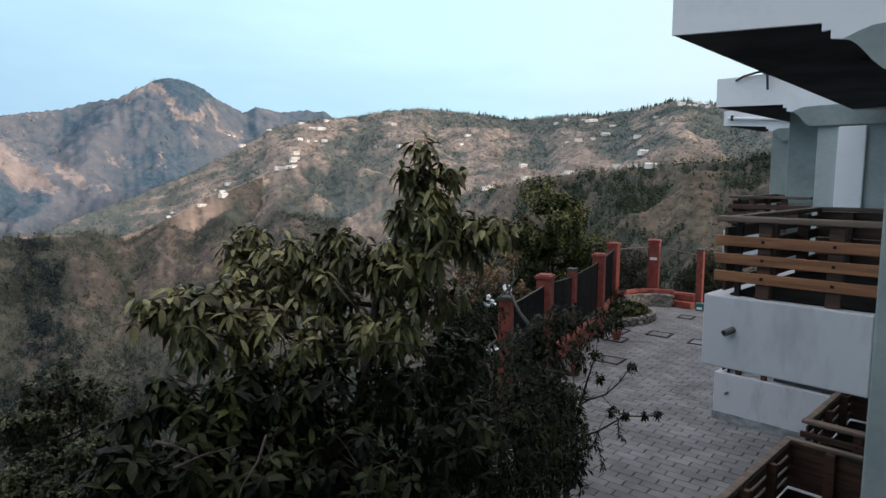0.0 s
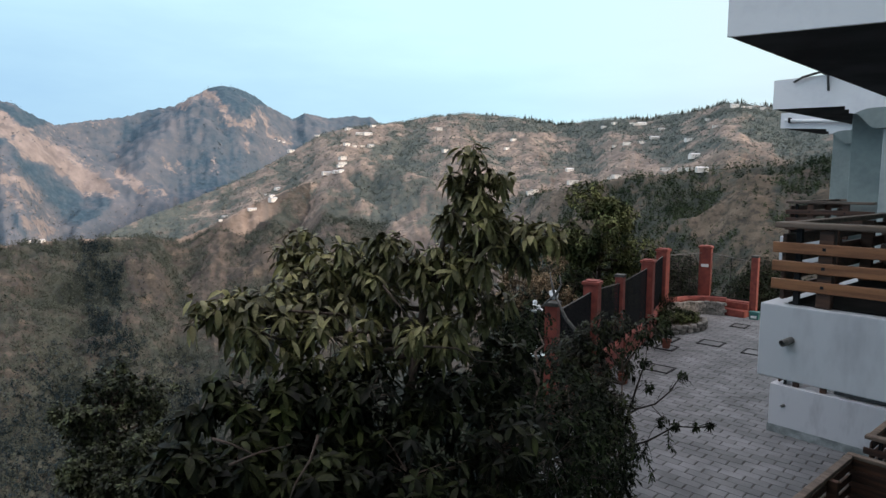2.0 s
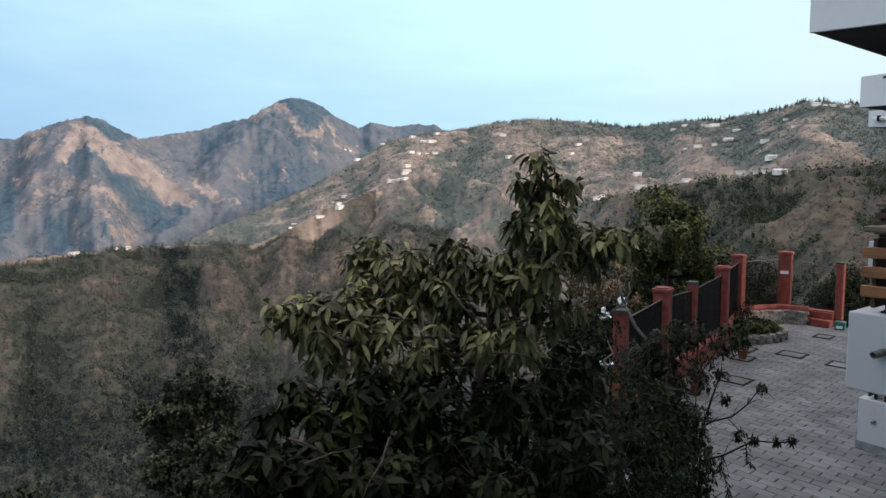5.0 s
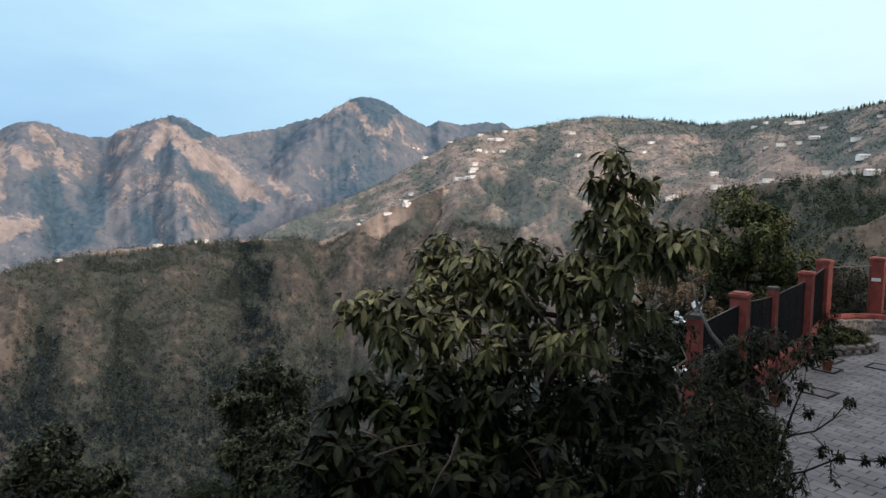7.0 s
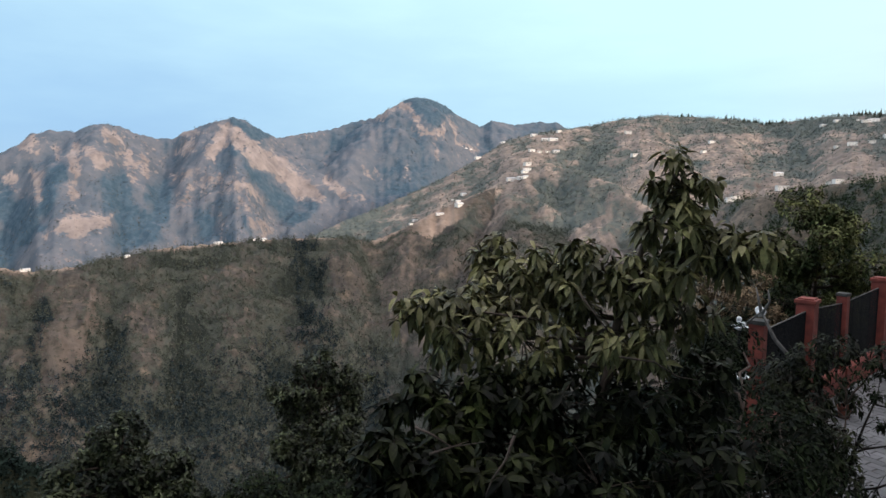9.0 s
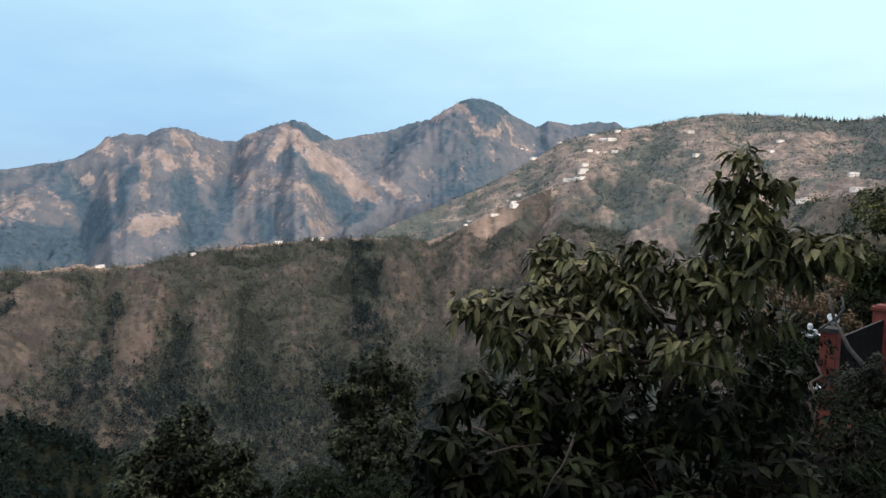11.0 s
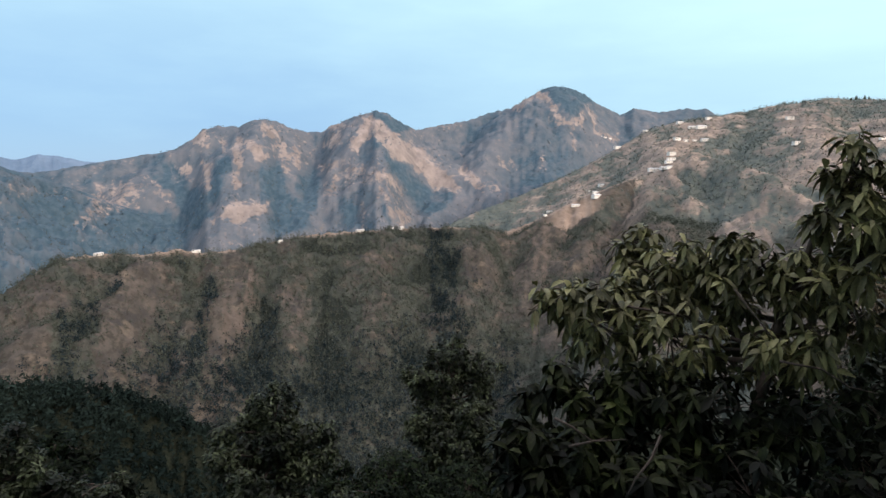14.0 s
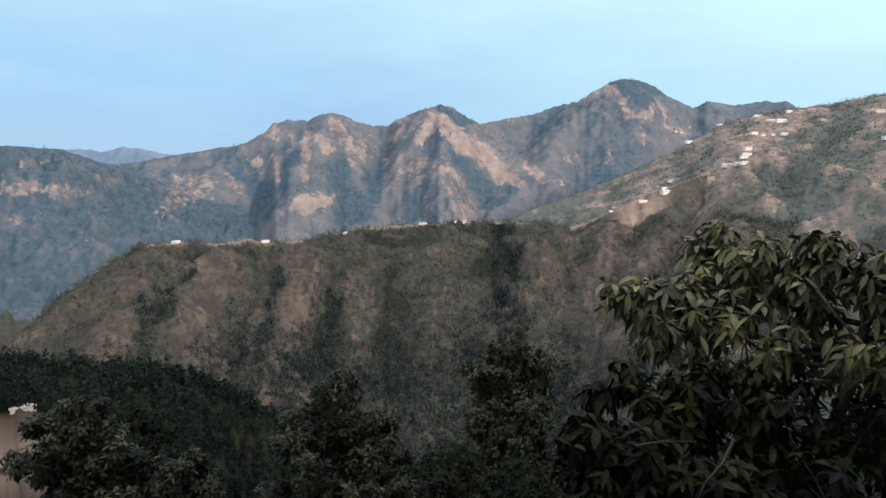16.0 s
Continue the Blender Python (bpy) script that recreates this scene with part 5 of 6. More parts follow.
def tree(name, label, base, stem, lobes, shoots_per, per, length, width, droop, mat, bark, trunk_r, seed, single=0, shell=0.55, category="tree", twig=0.006, fine=True):
    """A trunk through the stem's points, a limb to each lobe, twigs and leaf whorls. Lobes: x, y, z, radius."""
    rng_ = np.random.RandomState(seed)
    g = empty(name, *base)
    B = Vector(base)
    rel = [Vector(p) - B for p in [base] + stem]
    part("trunk", tube(rel, [trunk_r * (1 - 0.85 * i / (len(rel) - 1)) for i in range(len(rel))], 9), bark, g, smooth=True)
    dense = []
    for a, b in zip(rel, rel[1:]):
        dense += [a.lerp(b, k / 6) for k in range(6)]
    dense.append(rel[-1])
    shoots, axes = [], []
    twigs = bmesh.new()
    for x, y, z, r in lobes:
        c = Vector((x, y, z)) - B
        root = min(dense, key=lambda q: (q - c).length + 1.2 * max(0, q.z - c.z + 0.15))
        lr = max(trunk_r * 0.22 * (0.6 + r), 0.012)
        part("limb", tube(bend(root, c, -0.04, rng_), [lr * 1.5, lr * 1.2, lr, lr * 0.75, lr * 0.45], 6), bark, g, smooth=True)
        n = max(4, int(shoots_per * r * r / 0.09))
        for k in range(n):
            d = Vector(rng_.normal(0, 1, 3)).normalized()
            rad = r * (shell + (1.08 - shell) * rng_.uniform() ** 0.6)
            d.z *= 0.9
            q = c + d * rad
            ax = (d + Vector((0, 0, 0.35)) + Vector(rng_.uniform(-0.4, 0.4, 3))).normalized()
            shoots.append(q + B)
            axes.append(ax)
            if k % (2 if fine else 5) == 0:
                add_tube(twigs, [c + d * rad * 0.15, c + d * rad * 0.6 + Vector(rng_.uniform(-0.1, 0.1, 3)) * r, q], [twig, twig * 0.7, twig * 0.4], 3)
    tagged(part("twig", twigs, bark, g), kind="stuff")
    shoots, axes = np.array([tuple(s) for s in shoots]), np.array([tuple(s) for s in axes])
    verts, f = leaf_cloud(rng_, shoots, axes, per, length, width, droop, fine)
    verts = verts - np.array(tuple(B))
    order = rng_.permutation(len(verts))
    if single:
        mid = verts[:, 0]
        facing = np.array((-B.x, -B.y, 5.1 - B.z))
        near = np.argsort(((mid - facing * 0.25) ** 2).sum(1))[: single * 4]
        pick = rng_.permutation(near)[:single]
        mask = np.ones(len(verts), bool)
        mask[pick] = False
        for i in pick:
            o = verts[i, 0]
            ob = new("leaf", cloud_mesh("leaf", (verts[i] - o)[None], f, LEAF_SINGLE))
            ob.location = o
            ob.parent = g
        verts = verts[mask]
    crown = new("crown", cloud_mesh("crown", verts, f, mat))
    crown.parent = g
    tagged(crown, kind="stuff")
    return tagged(g, label, category)


def clumped(lobes, n, seed):
    """Breaks each large lobe into a dark core and small tufts over its upper surface."""
    r_ = random.Random(seed)
    out = []
    for x, y, z, r in lobes:
        out.append((x, y, z - 0.1 * r, r * 0.62))
        for k in range(n):
            a, up = r_.uniform(0, math.tau), r_.uniform(-0.45, 1.0)
            w = math.sqrt(1 - up * up)
            d = r * r_.uniform(0.62, 0.95)
            out.append((x + d * w * math.cos(a), y + d * w * math.sin(a), z + d * up, r * r_.uniform(0.20, 0.36)))
    return out


MAIN = [(-3.66, 3.38, 5.36, .13), (-3.65, 3.39, 5.12, .21), (-3.66, 3.38, 4.85, .28), (-3.46, 3.57, 4.72, .22), (-3.32, 3.83, 4.72, .15), (-4.17, 2.88, 4.62, .20), (-5.17, 2.54, 4.57, .25),
        (-4.77, 2.59, 4.28, .38), (-4.16, 2.81, 4.28, .32), (-3.8, 3.16, 4.42, .30), (-4.54, 1.55, 4.18, .19), (-4.48, 1.9, 4.0, .35), (-4.22, 2.37, 3.92, .38), (-4.12, 3.06, 3.82, .30), (-3.77, 3.58, 4.14, .27), (-3.65, 3.09, 4.03, .15), (-3.64, 3.18, 3.85, .15), (-3.66, 3.01, 3.86, .15), (-3.65, 2.75, 4.01, .15),
        (-3.76, 3.21, 5.19, 0.09), (-3.52, 3.53, 5.20, 0.10), (-3.75, 3.13, 4.86, 0.11), (-3.55, 3.50, 4.97, 0.12), (-3.57, 3.36, 4.56, 0.22), (-3.40, 3.70, 4.76, 0.10), (-3.22, 3.92, 4.69, 0.10), (-4.38, 2.71, 4.50, 0.20), (-3.97, 2.96, 4.52, 0.20), (-4.48, 1.74, 4.20, 0.16), (-4.61, 2.20, 4.21, 0.22), (-3.43, 3.71, 4.55, 0.14)]
MAIN_SIDE = [(-4.1, 1.49, 3.68, .22), (-4.2, 1.28, 3.55, .16), (-4.01, 1.93, 3.63, .26), (-3.8, 1.01, 3.37, .22), (-3.67, 1.39, 3.30, .24), (-3.9, 1.62, 3.42, .20), (-3.62, 1.05, 3.12, .22), (-3.45, 1.7, 3.2, .22), (-3.75, 2.15, 3.5, .22)]
MAIN_LOW = [(-4.05, 1.44, 3.29, 0.26), (-3.94, 1.80, 3.37, 0.26), (-3.73, 2.28, 3.23, 0.28), (-4.00, 1.19, 3.24, 0.24), (-4.01, 1.93, 3.5, .30), (-3.84, 2.43, 3.5, .36), (-3.65, 2.98, 3.42, .34), (-3.8, 1.11, 3.2, .24), (-3.67, 1.39, 3.10, .32), (-3.52, 1.87, 3.05, .36), (-3.29, 2.43, 3.1, .40),
            (-3.84, 3.72, 3.5, .38), (-3.37, 3.39, 3.0, .46), (-3.7, 2.6, 2.6, .55), (-3.5, 1.6, 2.5, .5)]
tree("leafy_tree", "tall tree with drooping olive-green lance-shaped leaves beside the terrace", (-3.55, 2.5, -1.6),
     [(-3.62, 2.55, 1.0), (-3.79, 2.57, 2.67), (-3.89, 2.94, 3.65), (-3.93, 3.06, 4.09), (-3.82, 3.22, 4.74), (-3.66, 3.38, 5.3)],
     MAIN, 42, 8, 0.150, 0.050, 1.1, LEAF, BARK, 0.075, 3, single=300, shell=0.4)
# the tree's lower crown as separate pieces, in shade-darkened leaf colours
tree("low_foliage", "lower foliage of the tall tree, shade put into its leaf colour", (-3.4, 2.1, -1.6), [(-3.45, 2.1, 0.5), (-3.5, 2.1, 2.0), (-3.7, 2.3, 3.0)],
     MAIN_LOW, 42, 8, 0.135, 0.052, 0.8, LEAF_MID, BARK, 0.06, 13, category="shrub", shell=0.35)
tree("low_foliage", "side foliage low on the tall tree, shade put into its leaf colour", (-3.7, 1.3, -1.6), [(-3.72, 1.35, 0.5), (-3.75, 1.4, 2.0), (-3.8, 1.5, 3.0)],
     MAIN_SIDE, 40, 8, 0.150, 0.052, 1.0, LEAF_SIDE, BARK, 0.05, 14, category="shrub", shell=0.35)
# bare grey twigs caught in the lower foliage
g = empty("bare_branch", *(-3.27, 1.08, 3.74))
for pts in [[(-3.27, 1.08, 3.74), (-3.18, 1.15, 3.72), (-3.15, 1.26, 3.64), (-3.16, 1.48, 3.63)], [(-3.15, 1.12, 3.62), (-3.15, 1.26, 3.64), (-3.08, 1.33, 3.69)], [(-2.73, 1.43, 3.84), (-2.71, 1.37, 3.73), (-2.67, 1.27, 3.66), (-2.69, 1.24, 3.57)], [(-3.61, 2.44, 4.4), (-3.52, 2.52, 4.25), (-3.41, 2.6, 4.1)], [(-3.43, 2.67, 3.95), (-3.35, 2.91, 3.91), (-3.29, 3.07, 3.8), (-3.25, 3.25, 3.76)]]:
    rel = [Vector(p) - g.location for p in pts]
    part("branch", tube(rel, [0.009 - 0.006 * k / (len(rel) - 1) for k in range(len(rel))], 5), BARK, g, smooth=True)
tagged(g, "thin bare grey branches among dark lower leaves", "branch")
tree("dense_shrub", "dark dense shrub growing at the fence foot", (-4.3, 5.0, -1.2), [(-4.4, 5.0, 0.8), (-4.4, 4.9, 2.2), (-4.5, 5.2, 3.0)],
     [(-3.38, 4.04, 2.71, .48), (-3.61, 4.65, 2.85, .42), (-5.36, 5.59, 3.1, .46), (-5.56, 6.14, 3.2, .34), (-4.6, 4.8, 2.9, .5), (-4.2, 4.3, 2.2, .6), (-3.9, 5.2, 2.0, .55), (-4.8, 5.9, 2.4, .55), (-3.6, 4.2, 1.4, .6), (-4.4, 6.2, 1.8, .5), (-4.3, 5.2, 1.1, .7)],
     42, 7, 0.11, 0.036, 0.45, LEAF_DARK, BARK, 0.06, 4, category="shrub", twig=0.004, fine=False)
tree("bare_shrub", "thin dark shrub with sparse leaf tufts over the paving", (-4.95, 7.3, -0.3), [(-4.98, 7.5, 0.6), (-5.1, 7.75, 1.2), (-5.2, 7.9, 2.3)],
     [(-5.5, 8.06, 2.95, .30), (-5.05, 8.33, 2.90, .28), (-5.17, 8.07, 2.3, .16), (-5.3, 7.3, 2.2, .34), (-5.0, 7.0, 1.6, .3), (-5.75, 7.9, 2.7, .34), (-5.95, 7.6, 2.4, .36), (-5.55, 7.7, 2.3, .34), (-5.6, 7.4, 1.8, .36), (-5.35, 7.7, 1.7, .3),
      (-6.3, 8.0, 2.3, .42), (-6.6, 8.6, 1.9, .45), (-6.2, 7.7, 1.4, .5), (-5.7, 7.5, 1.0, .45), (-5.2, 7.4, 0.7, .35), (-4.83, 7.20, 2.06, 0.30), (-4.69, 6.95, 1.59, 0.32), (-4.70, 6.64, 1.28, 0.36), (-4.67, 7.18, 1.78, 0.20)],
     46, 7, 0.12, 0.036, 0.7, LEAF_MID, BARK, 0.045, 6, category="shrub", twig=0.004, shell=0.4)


def branching_shrub(base, stems, tufts, hangs, label):
    """Bare forked stems with a few leaf tufts at their tips and trailing strands."""
    g = empty("branching_shrub", *base)
    B = Vector(base)
    rng_ = np.random.RandomState(15)
    for pts, r in stems:
        rel = [Vector(p) - B for p in pts]
        part("stem", tube(rel, [r * (1 - 0.7 * k / (len(rel) - 1)) for k in range(len(rel))], 6), DARK_BARK, g, smooth=True)
        bm = bmesh.new()
        for k in range(len(rel) * 2):
            q = rel[rng_.randint(1, len(rel))]
            d = Vector(rng_.uniform(-1, 1, 3)) * 0.22
            add_tube(bm, [q, q + d * 0.6 + Vector((0, 0, 0.02)), q + d], [0.006, 0.004, 0.002], 3)
        tagged(part("twig", bm, DARK_BARK, g), kind="stuff")
    shoots, axes = [], []
    for x, y, z, r in tufts:
        for k in range(int(10 + r * 60)):
            d = Vector(rng_.normal(0, 1, 3)).normalized()
            shoots.append(Vector((x, y, z)) - B + d * r * rng_.uniform(0.3, 1.0))
            axes.append(d + Vector((0, 0, 0.2)))
    for pts in hangs:
        rel = [Vector(p) - B for p in pts]
        part("strand", tube(rel, 0.004, 4), DARK_BARK, g)
        for a, b in zip(rel, rel[1:]):
            for k in range(5):
                shoots.append(a.lerp(b, k / 5))
                axes.append(Vector((rng_.uniform(-0.4, 0.4), rng_.uniform(-0.4, 0.4), -1)))
    verts, f = leaf_cloud(rng_, np.array([tuple(v) for v in shoots]), np.array([tuple(v) for v in axes]), 4, 0.09, 0.026, 0.7)
    crown = new("foliage", cloud_mesh("foliage", verts, f, LEAF_DARK))
    crown.parent = g
    tagged(crown, kind="stuff")
    return tagged(g, label, "shrub")


branching_shrub((-5.2, 7.7, -0.05),
    [([(-5.2, 7.7, -0.1), (-5.18, 7.8, 0.75), (-5.12, 7.8, 1.27), (-4.97, 7.8, 1.86), (-4.9, 7.8, 2.12), (-4.76, 7.8, 2.57)], 0.032),
     ([(-5.14, 7.8, 0.95), (-4.98, 7.8, 1.22), (-4.75, 7.9, 1.35), (-4.37, 8.0, 1.67), (-4.11, 8.1, 1.71), (-3.88, 8.1, 1.80)], 0.02),
     ([(-5.0, 7.8, 1.72), (-4.89, 7.8, 1.82), (-4.64, 7.9, 1.95), (-4.48, 8.0, 2.15), (-4.36, 8.0, 2.35), (-4.3, 8.0, 2.42)], 0.016),
     ([(-5.3, 7.7, -0.1), (-5.58, 7.8, 0.61), (-5.56, 7.8, 1.26), (-5.43, 7.8, 1.99), (-5.52, 7.8, 2.41), (-5.6, 7.8, 2.77)], 0.03),
     ([(-5.12, 7.8, 1.1), (-5.02, 7.8, 1.42), (-5.0, 7.8, 1.79), (-4.7, 7.9, 1.91), (-4.53, 7.95, 1.76)], 0.014),
     ([(-5.56, 7.8, 1.2), (-5.8, 7.85, 1.9), (-6.0, 7.9, 2.4), (-6.05, 7.95, 2.8)], 0.018)],
    [(-4.3, 8.0, 2.44, .09), (-4.37, 8.0, 1.69, .08), (-4.55, 7.95, 1.72, .12), (-4.11, 8.1, 1.72, .06), (-3.92, 8.1, 1.80, .06), (-4.76, 7.8, 2.57, .16), (-5.0, 7.85, 2.75, .20), (-4.75, 7.85, 2.2, .12), (-5.52, 7.8, 2.6, .22), (-5.1, 7.8, 1.5, .14), (-4.85, 7.8, 1.2, .12), (-6.0, 7.9, 2.7, .22)],
    [[(-4.78, 7.9, 1.34), (-4.75, 7.9, 1.11), (-4.66, 7.9, 0.89), (-4.64, 7.9, 0.75)], [(-4.48, 8.0, 1.60), (-4.45, 8.0, 1.35), (-4.38, 8.0, 1.28)], [(-4.95, 7.85, 1.3), (-4.93, 7.85, 1.0), (-4.9, 7.85, 0.7)]],
    "thin dark forked shrub with sparse drooping leaf tufts")
rr_ = random.Random(12)
ROUND_LOBES = []
for k in range(46):
    a, up = rr_.uniform(0, math.tau), rr_.uniform(-1.0, 1.0)
    wide = math.sqrt(1 - up * up) * rr_.uniform(0.55, 1.0)
    ROUND_LOBES.append((-15.8 + 2.05 * wide * math.cos(a), 21.8 + 1.9 * wide * math.sin(a), 1.6 + 2.9 * up + (0.35 if k % 5 == 0 else 0.0), rr_.uniform(0.42, 0.85)))
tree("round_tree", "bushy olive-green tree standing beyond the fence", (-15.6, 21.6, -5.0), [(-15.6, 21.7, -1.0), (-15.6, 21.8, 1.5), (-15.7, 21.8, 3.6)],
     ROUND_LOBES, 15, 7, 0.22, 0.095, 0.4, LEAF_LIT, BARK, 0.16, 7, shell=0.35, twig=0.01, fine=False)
tree("oak_tree", "olive-grey oak on the slope below the terrace", (-24.8, 4.9, -14.5), [(-24.9, 4.9, -9.0), (-25.3, 4.9, -6.0), (-25.9, 4.9, -3.6)],
     clumped([(-26.32, 5.06, -2.75, 1.15), (-25.99, 4.27, -4.2, 1.45), (-25.79, 6.49, -3.55, 1.05), (-23.45, 4.56, -5.3, 1.9), (-25.0, 5.6, -5.0, 1.5), (-24.0, 5.5, -7.2, 2.0), (-23.6, 3.4, -7.0, 1.7), (-24.4, 4.7, -6.6, 1.4), (-23.2, 5.2, -6.2, 1.2)], 10, 1),
     24, 7, 0.24, 0.105, 0.35, LEAF_OAK, BARK, 0.18, 8, shell=0.3, twig=0.012, fine=False)
tree("oak_tree", "rounded olive oak crown on the slope below the terrace", (-11.5, -1.2, -6.5), [(-11.6, -1.2, -3.5), (-11.7, -1.2, -1.5), (-12.0, -1.2, 0.2)],
     clumped([(-12.1, -1.24, 0.45, .70), (-11.82, -1.72, -0.1, .82), (-11.83, -0.62, -0.22, .80), (-11.4, -1.21, -0.9, 1.15), (-11.0, -0.5, -1.6, 1.0), (-11.0, -2.0, -1.6, 1.0)], 10, 2),
     52, 7, 0.145, 0.062, 0.35, LEAF_OAK, BARK, 0.12, 9, shell=0.3, twig=0.006, fine=False)
tree("oak_tree", "dark green oak crown on the slope below the terrace", (-9.9, -5.3, -6.0), [(-10.0, -5.3, -3.0), (-10.2, -5.3, -1.0), (-10.4, -5.35, 0.4)],
     clumped([(-10.53, -5.39, 0.72, .55), (-10.21, -5.85, 0.36, .68), (-10.51, -4.85, 0.15, .62), (-10.1, -5.28, -0.3, 1.0), (-11.93, -4.22, -1.15, .65), (-9.9, -4.6, -1.1, .8), (-9.9, -6.2, -0.8, .8)], 10, 3),
     52, 7, 0.145, 0.062, 0.35, LEAF_OAK, BARK, 0.12, 10, shell=0.3, twig=0.006, fine=False)
tree("oak_tree", "dark oak among brush on the slope", (-19.4, 2.2, -13.0), [(-19.4, 2.2, -9.0), (-19.5, 2.0, -6.0)],
     [(-19.58, 1.88, -4.95, 1.2), (-19.0, 3.0, -6.0, 1.5), (-18.6, 0.6, -6.6, 1.5), (-19.6, 4.3, -5.6, 1.2)],
     26, 7, 0.2, 0.085, 0.2, LEAF_DARK, BARK, 0.16, 11, shell=0.45, twig=0.01, fine=False)

tree("brush_tree", "dark green bushy tree in the brush below the terrace", (-15.2, -0.2, -7.6), [(-15.2, -0.2, -5.1), (-15.2, -0.2, -3.1)],
     clumped([(-15.2, -0.2, -2.8, 0.8), (-15.8, -1.0, -3.5, 0.9), (-14.7, 0.6, -3.6, 1.0)], 7, 51),
     30, 7, 0.17, 0.07, 0.35, LEAF_DARK, BARK, 0.08, 51, shell=0.3, twig=0.008, fine=False)
tree("brush_tree", "dark green bushy tree in the brush below the terrace", (-13.2, 1.6, -6.8), [(-13.2, 1.6, -4.3), (-13.2, 1.6, -2.3)],
     clumped([(-13.2, 1.6, -2.0, 0.8), (-13.8, 0.8, -2.7, 0.9), (-12.7, 2.4, -2.8, 1.0)], 7, 52),
     30, 7, 0.17, 0.07, 0.35, LEAF_DARK, BARK, 0.08, 52, shell=0.3, twig=0.008, fine=False)
tree("brush_tree", "dark green bushy tree in the brush below the terrace", (-12.9, -5.4, -5.5), [(-12.9, -5.4, -3.0), (-12.9, -5.4, -1.0)],
     clumped([(-12.9, -5.4, -0.7, 0.8), (-13.5, -6.2, -1.4, 0.9), (-12.4, -4.6, -1.5, 1.0)], 7, 53),
     30, 7, 0.17, 0.07, 0.35, LEAF_DARK, BARK, 0.08, 53, shell=0.3, twig=0.008, fine=False)
LEAF_DRY = material("dry_brown_leaf", (0.10, 0.074, 0.045), (0.32, 0.235, 0.145), 2.0, 0.8, 0.1, spread=(0.36, 0.75), island=0.5, gloss=0.1)
tree("dry_bush", "dry brown leafy bush on the slope behind the fence", (-13.69, 15.7, -4.5), [(-13.69, 15.7, -1.5), (-13.69, 15.7, 0.8), (-13.69, 15.7, 1.9)],
     [(-13.69, 15.7, 2.0, 0.55), (-14.19, 15.3, 1.5, 0.7), (-13.19, 16.2, 1.3, 0.6), (-13.69, 15.7, 0.5, 0.9), (-13.39, 16.1, 2.5, 0.45)],
     20, 6, 0.17, 0.07, 0.4, LEAF_DRY, BARK, 0.06, 41, shell=0.4, category="bush", twig=0.008, fine=False)
tree("dry_bush", "dry brown leafy bush on the slope behind the fence", (-12.9, 13.7, -4.5), [(-12.9, 13.7, -1.5), (-12.9, 13.7, 1.0)],
     clumped([(-12.9, 13.7, 2.5, 0.7), (-13.1, 13.5, 1.5, 0.9), (-12.3, 14.3, 2.2, 0.7)], 5, 61),
     24, 6, 0.16, 0.06, 0.4, LEAF_DRY, BARK, 0.05, 42, shell=0.3, category="bush", twig=0.008, fine=False)
slope_bush = tree("slope_bush", "dark green bushy tree on the slope behind the fence", (-13.6, 16.2, -3.5), [(-13.6, 16.2, -1.5), (-13.6, 16.3, 0.0), (-13.7, 16.2, 0.9)],
     [(-13.7, 16.2, 0.9, 0.8), (-13.3, 16.8, 0.3, 0.9), (-14.1, 15.6, 0.2, 0.9), (-13.6, 15.6, -0.6, 1.0), (-13.6, 17.0, -0.8, 1.0)],
     24, 7, 0.17, 0.07, 0.3, LEAF_DARK, BARK, 0.08, 12, shell=0.45, twig=0.008, fine=False)
tagged(slope_bush, group="bushes behind the fence")
rb = random.Random(3)
for x, y, z in ((-12.4, 13.6, -3.6), (-15.2, 19.6, -3.6), (-16.6, 24.5, -3.9), (-15.4, 28.2, -4.0), (-12.6, 29.5, -3.9), (-10.2, 31.0, -4.3), (-7.6, 32.0, -4.0), (-11.3, 11.4, -3.9), (-13.5, 33.0, -4.4)):
    copy_thing(slope_bush, pose(x, y, z, 0, 0, rb.uniform(0, 360)) @ Matrix.Scale(rb.uniform(0.9, 1.2), 4))


# ---- small things of the terrace ----
def at_point(name, x, y, z=0.0, turn=0.0):
    g = empty(name, x, y, z)
    g.rotation_euler = (0, 0, radians(turn))
    return g


def manhole(x, y, w, d, turn, open_frame, label):
    g = at_point("manhole_cover", x, y, 0.003, turn)
    w, d, t = w * 0.78, d * 0.85, 0.06
    for bx in ((-w / 2, w / 2, -d / 2, -d / 2 + t), (-w / 2, w / 2, d / 2 - t, d / 2), (-w / 2, -w / 2 + t, -d / 2 + t, d / 2 - t), (w / 2 - t, w / 2, -d / 2 + t, d / 2 - t)):
        part("frame_bar", box(*bx, -0.02, 0.022, 0.004), IRON, g)
    part("lid", box(-w / 2 + t + 0.006, w / 2 - t - 0.006, -d / 2 + t + 0.006, d / 2 - t - 0.006, -0.02, 0.012, 0.003), PAVER if open_frame else STONE_DARK, g, "pale concrete lid" if open_frame else "dark iron lid")
    return tagged(g, label, "manhole cover", "manhole covers")


STONE_DARK = material("dark_wet_concrete", (0.08, 0.08, 0.085), (0.15, 0.15, 0.15), 6.0, 0.8, 0.2)
manhole(-9.36, 19.22, 0.95, 0.80, 8, True, "square manhole with a dark iron frame in the paving")
manhole(-7.95, 19.16, 0.85, 0.80, 8, True, "square manhole with a dark iron frame in the paving")
manhole(-9.88, 22.41, 0.70, 0.75, 8, False, "small dark manhole cover in the paving")
manhole(-10.55, 18.6, 0.80, 0.90, 8, False, "dark iron manhole cover beside the planter")
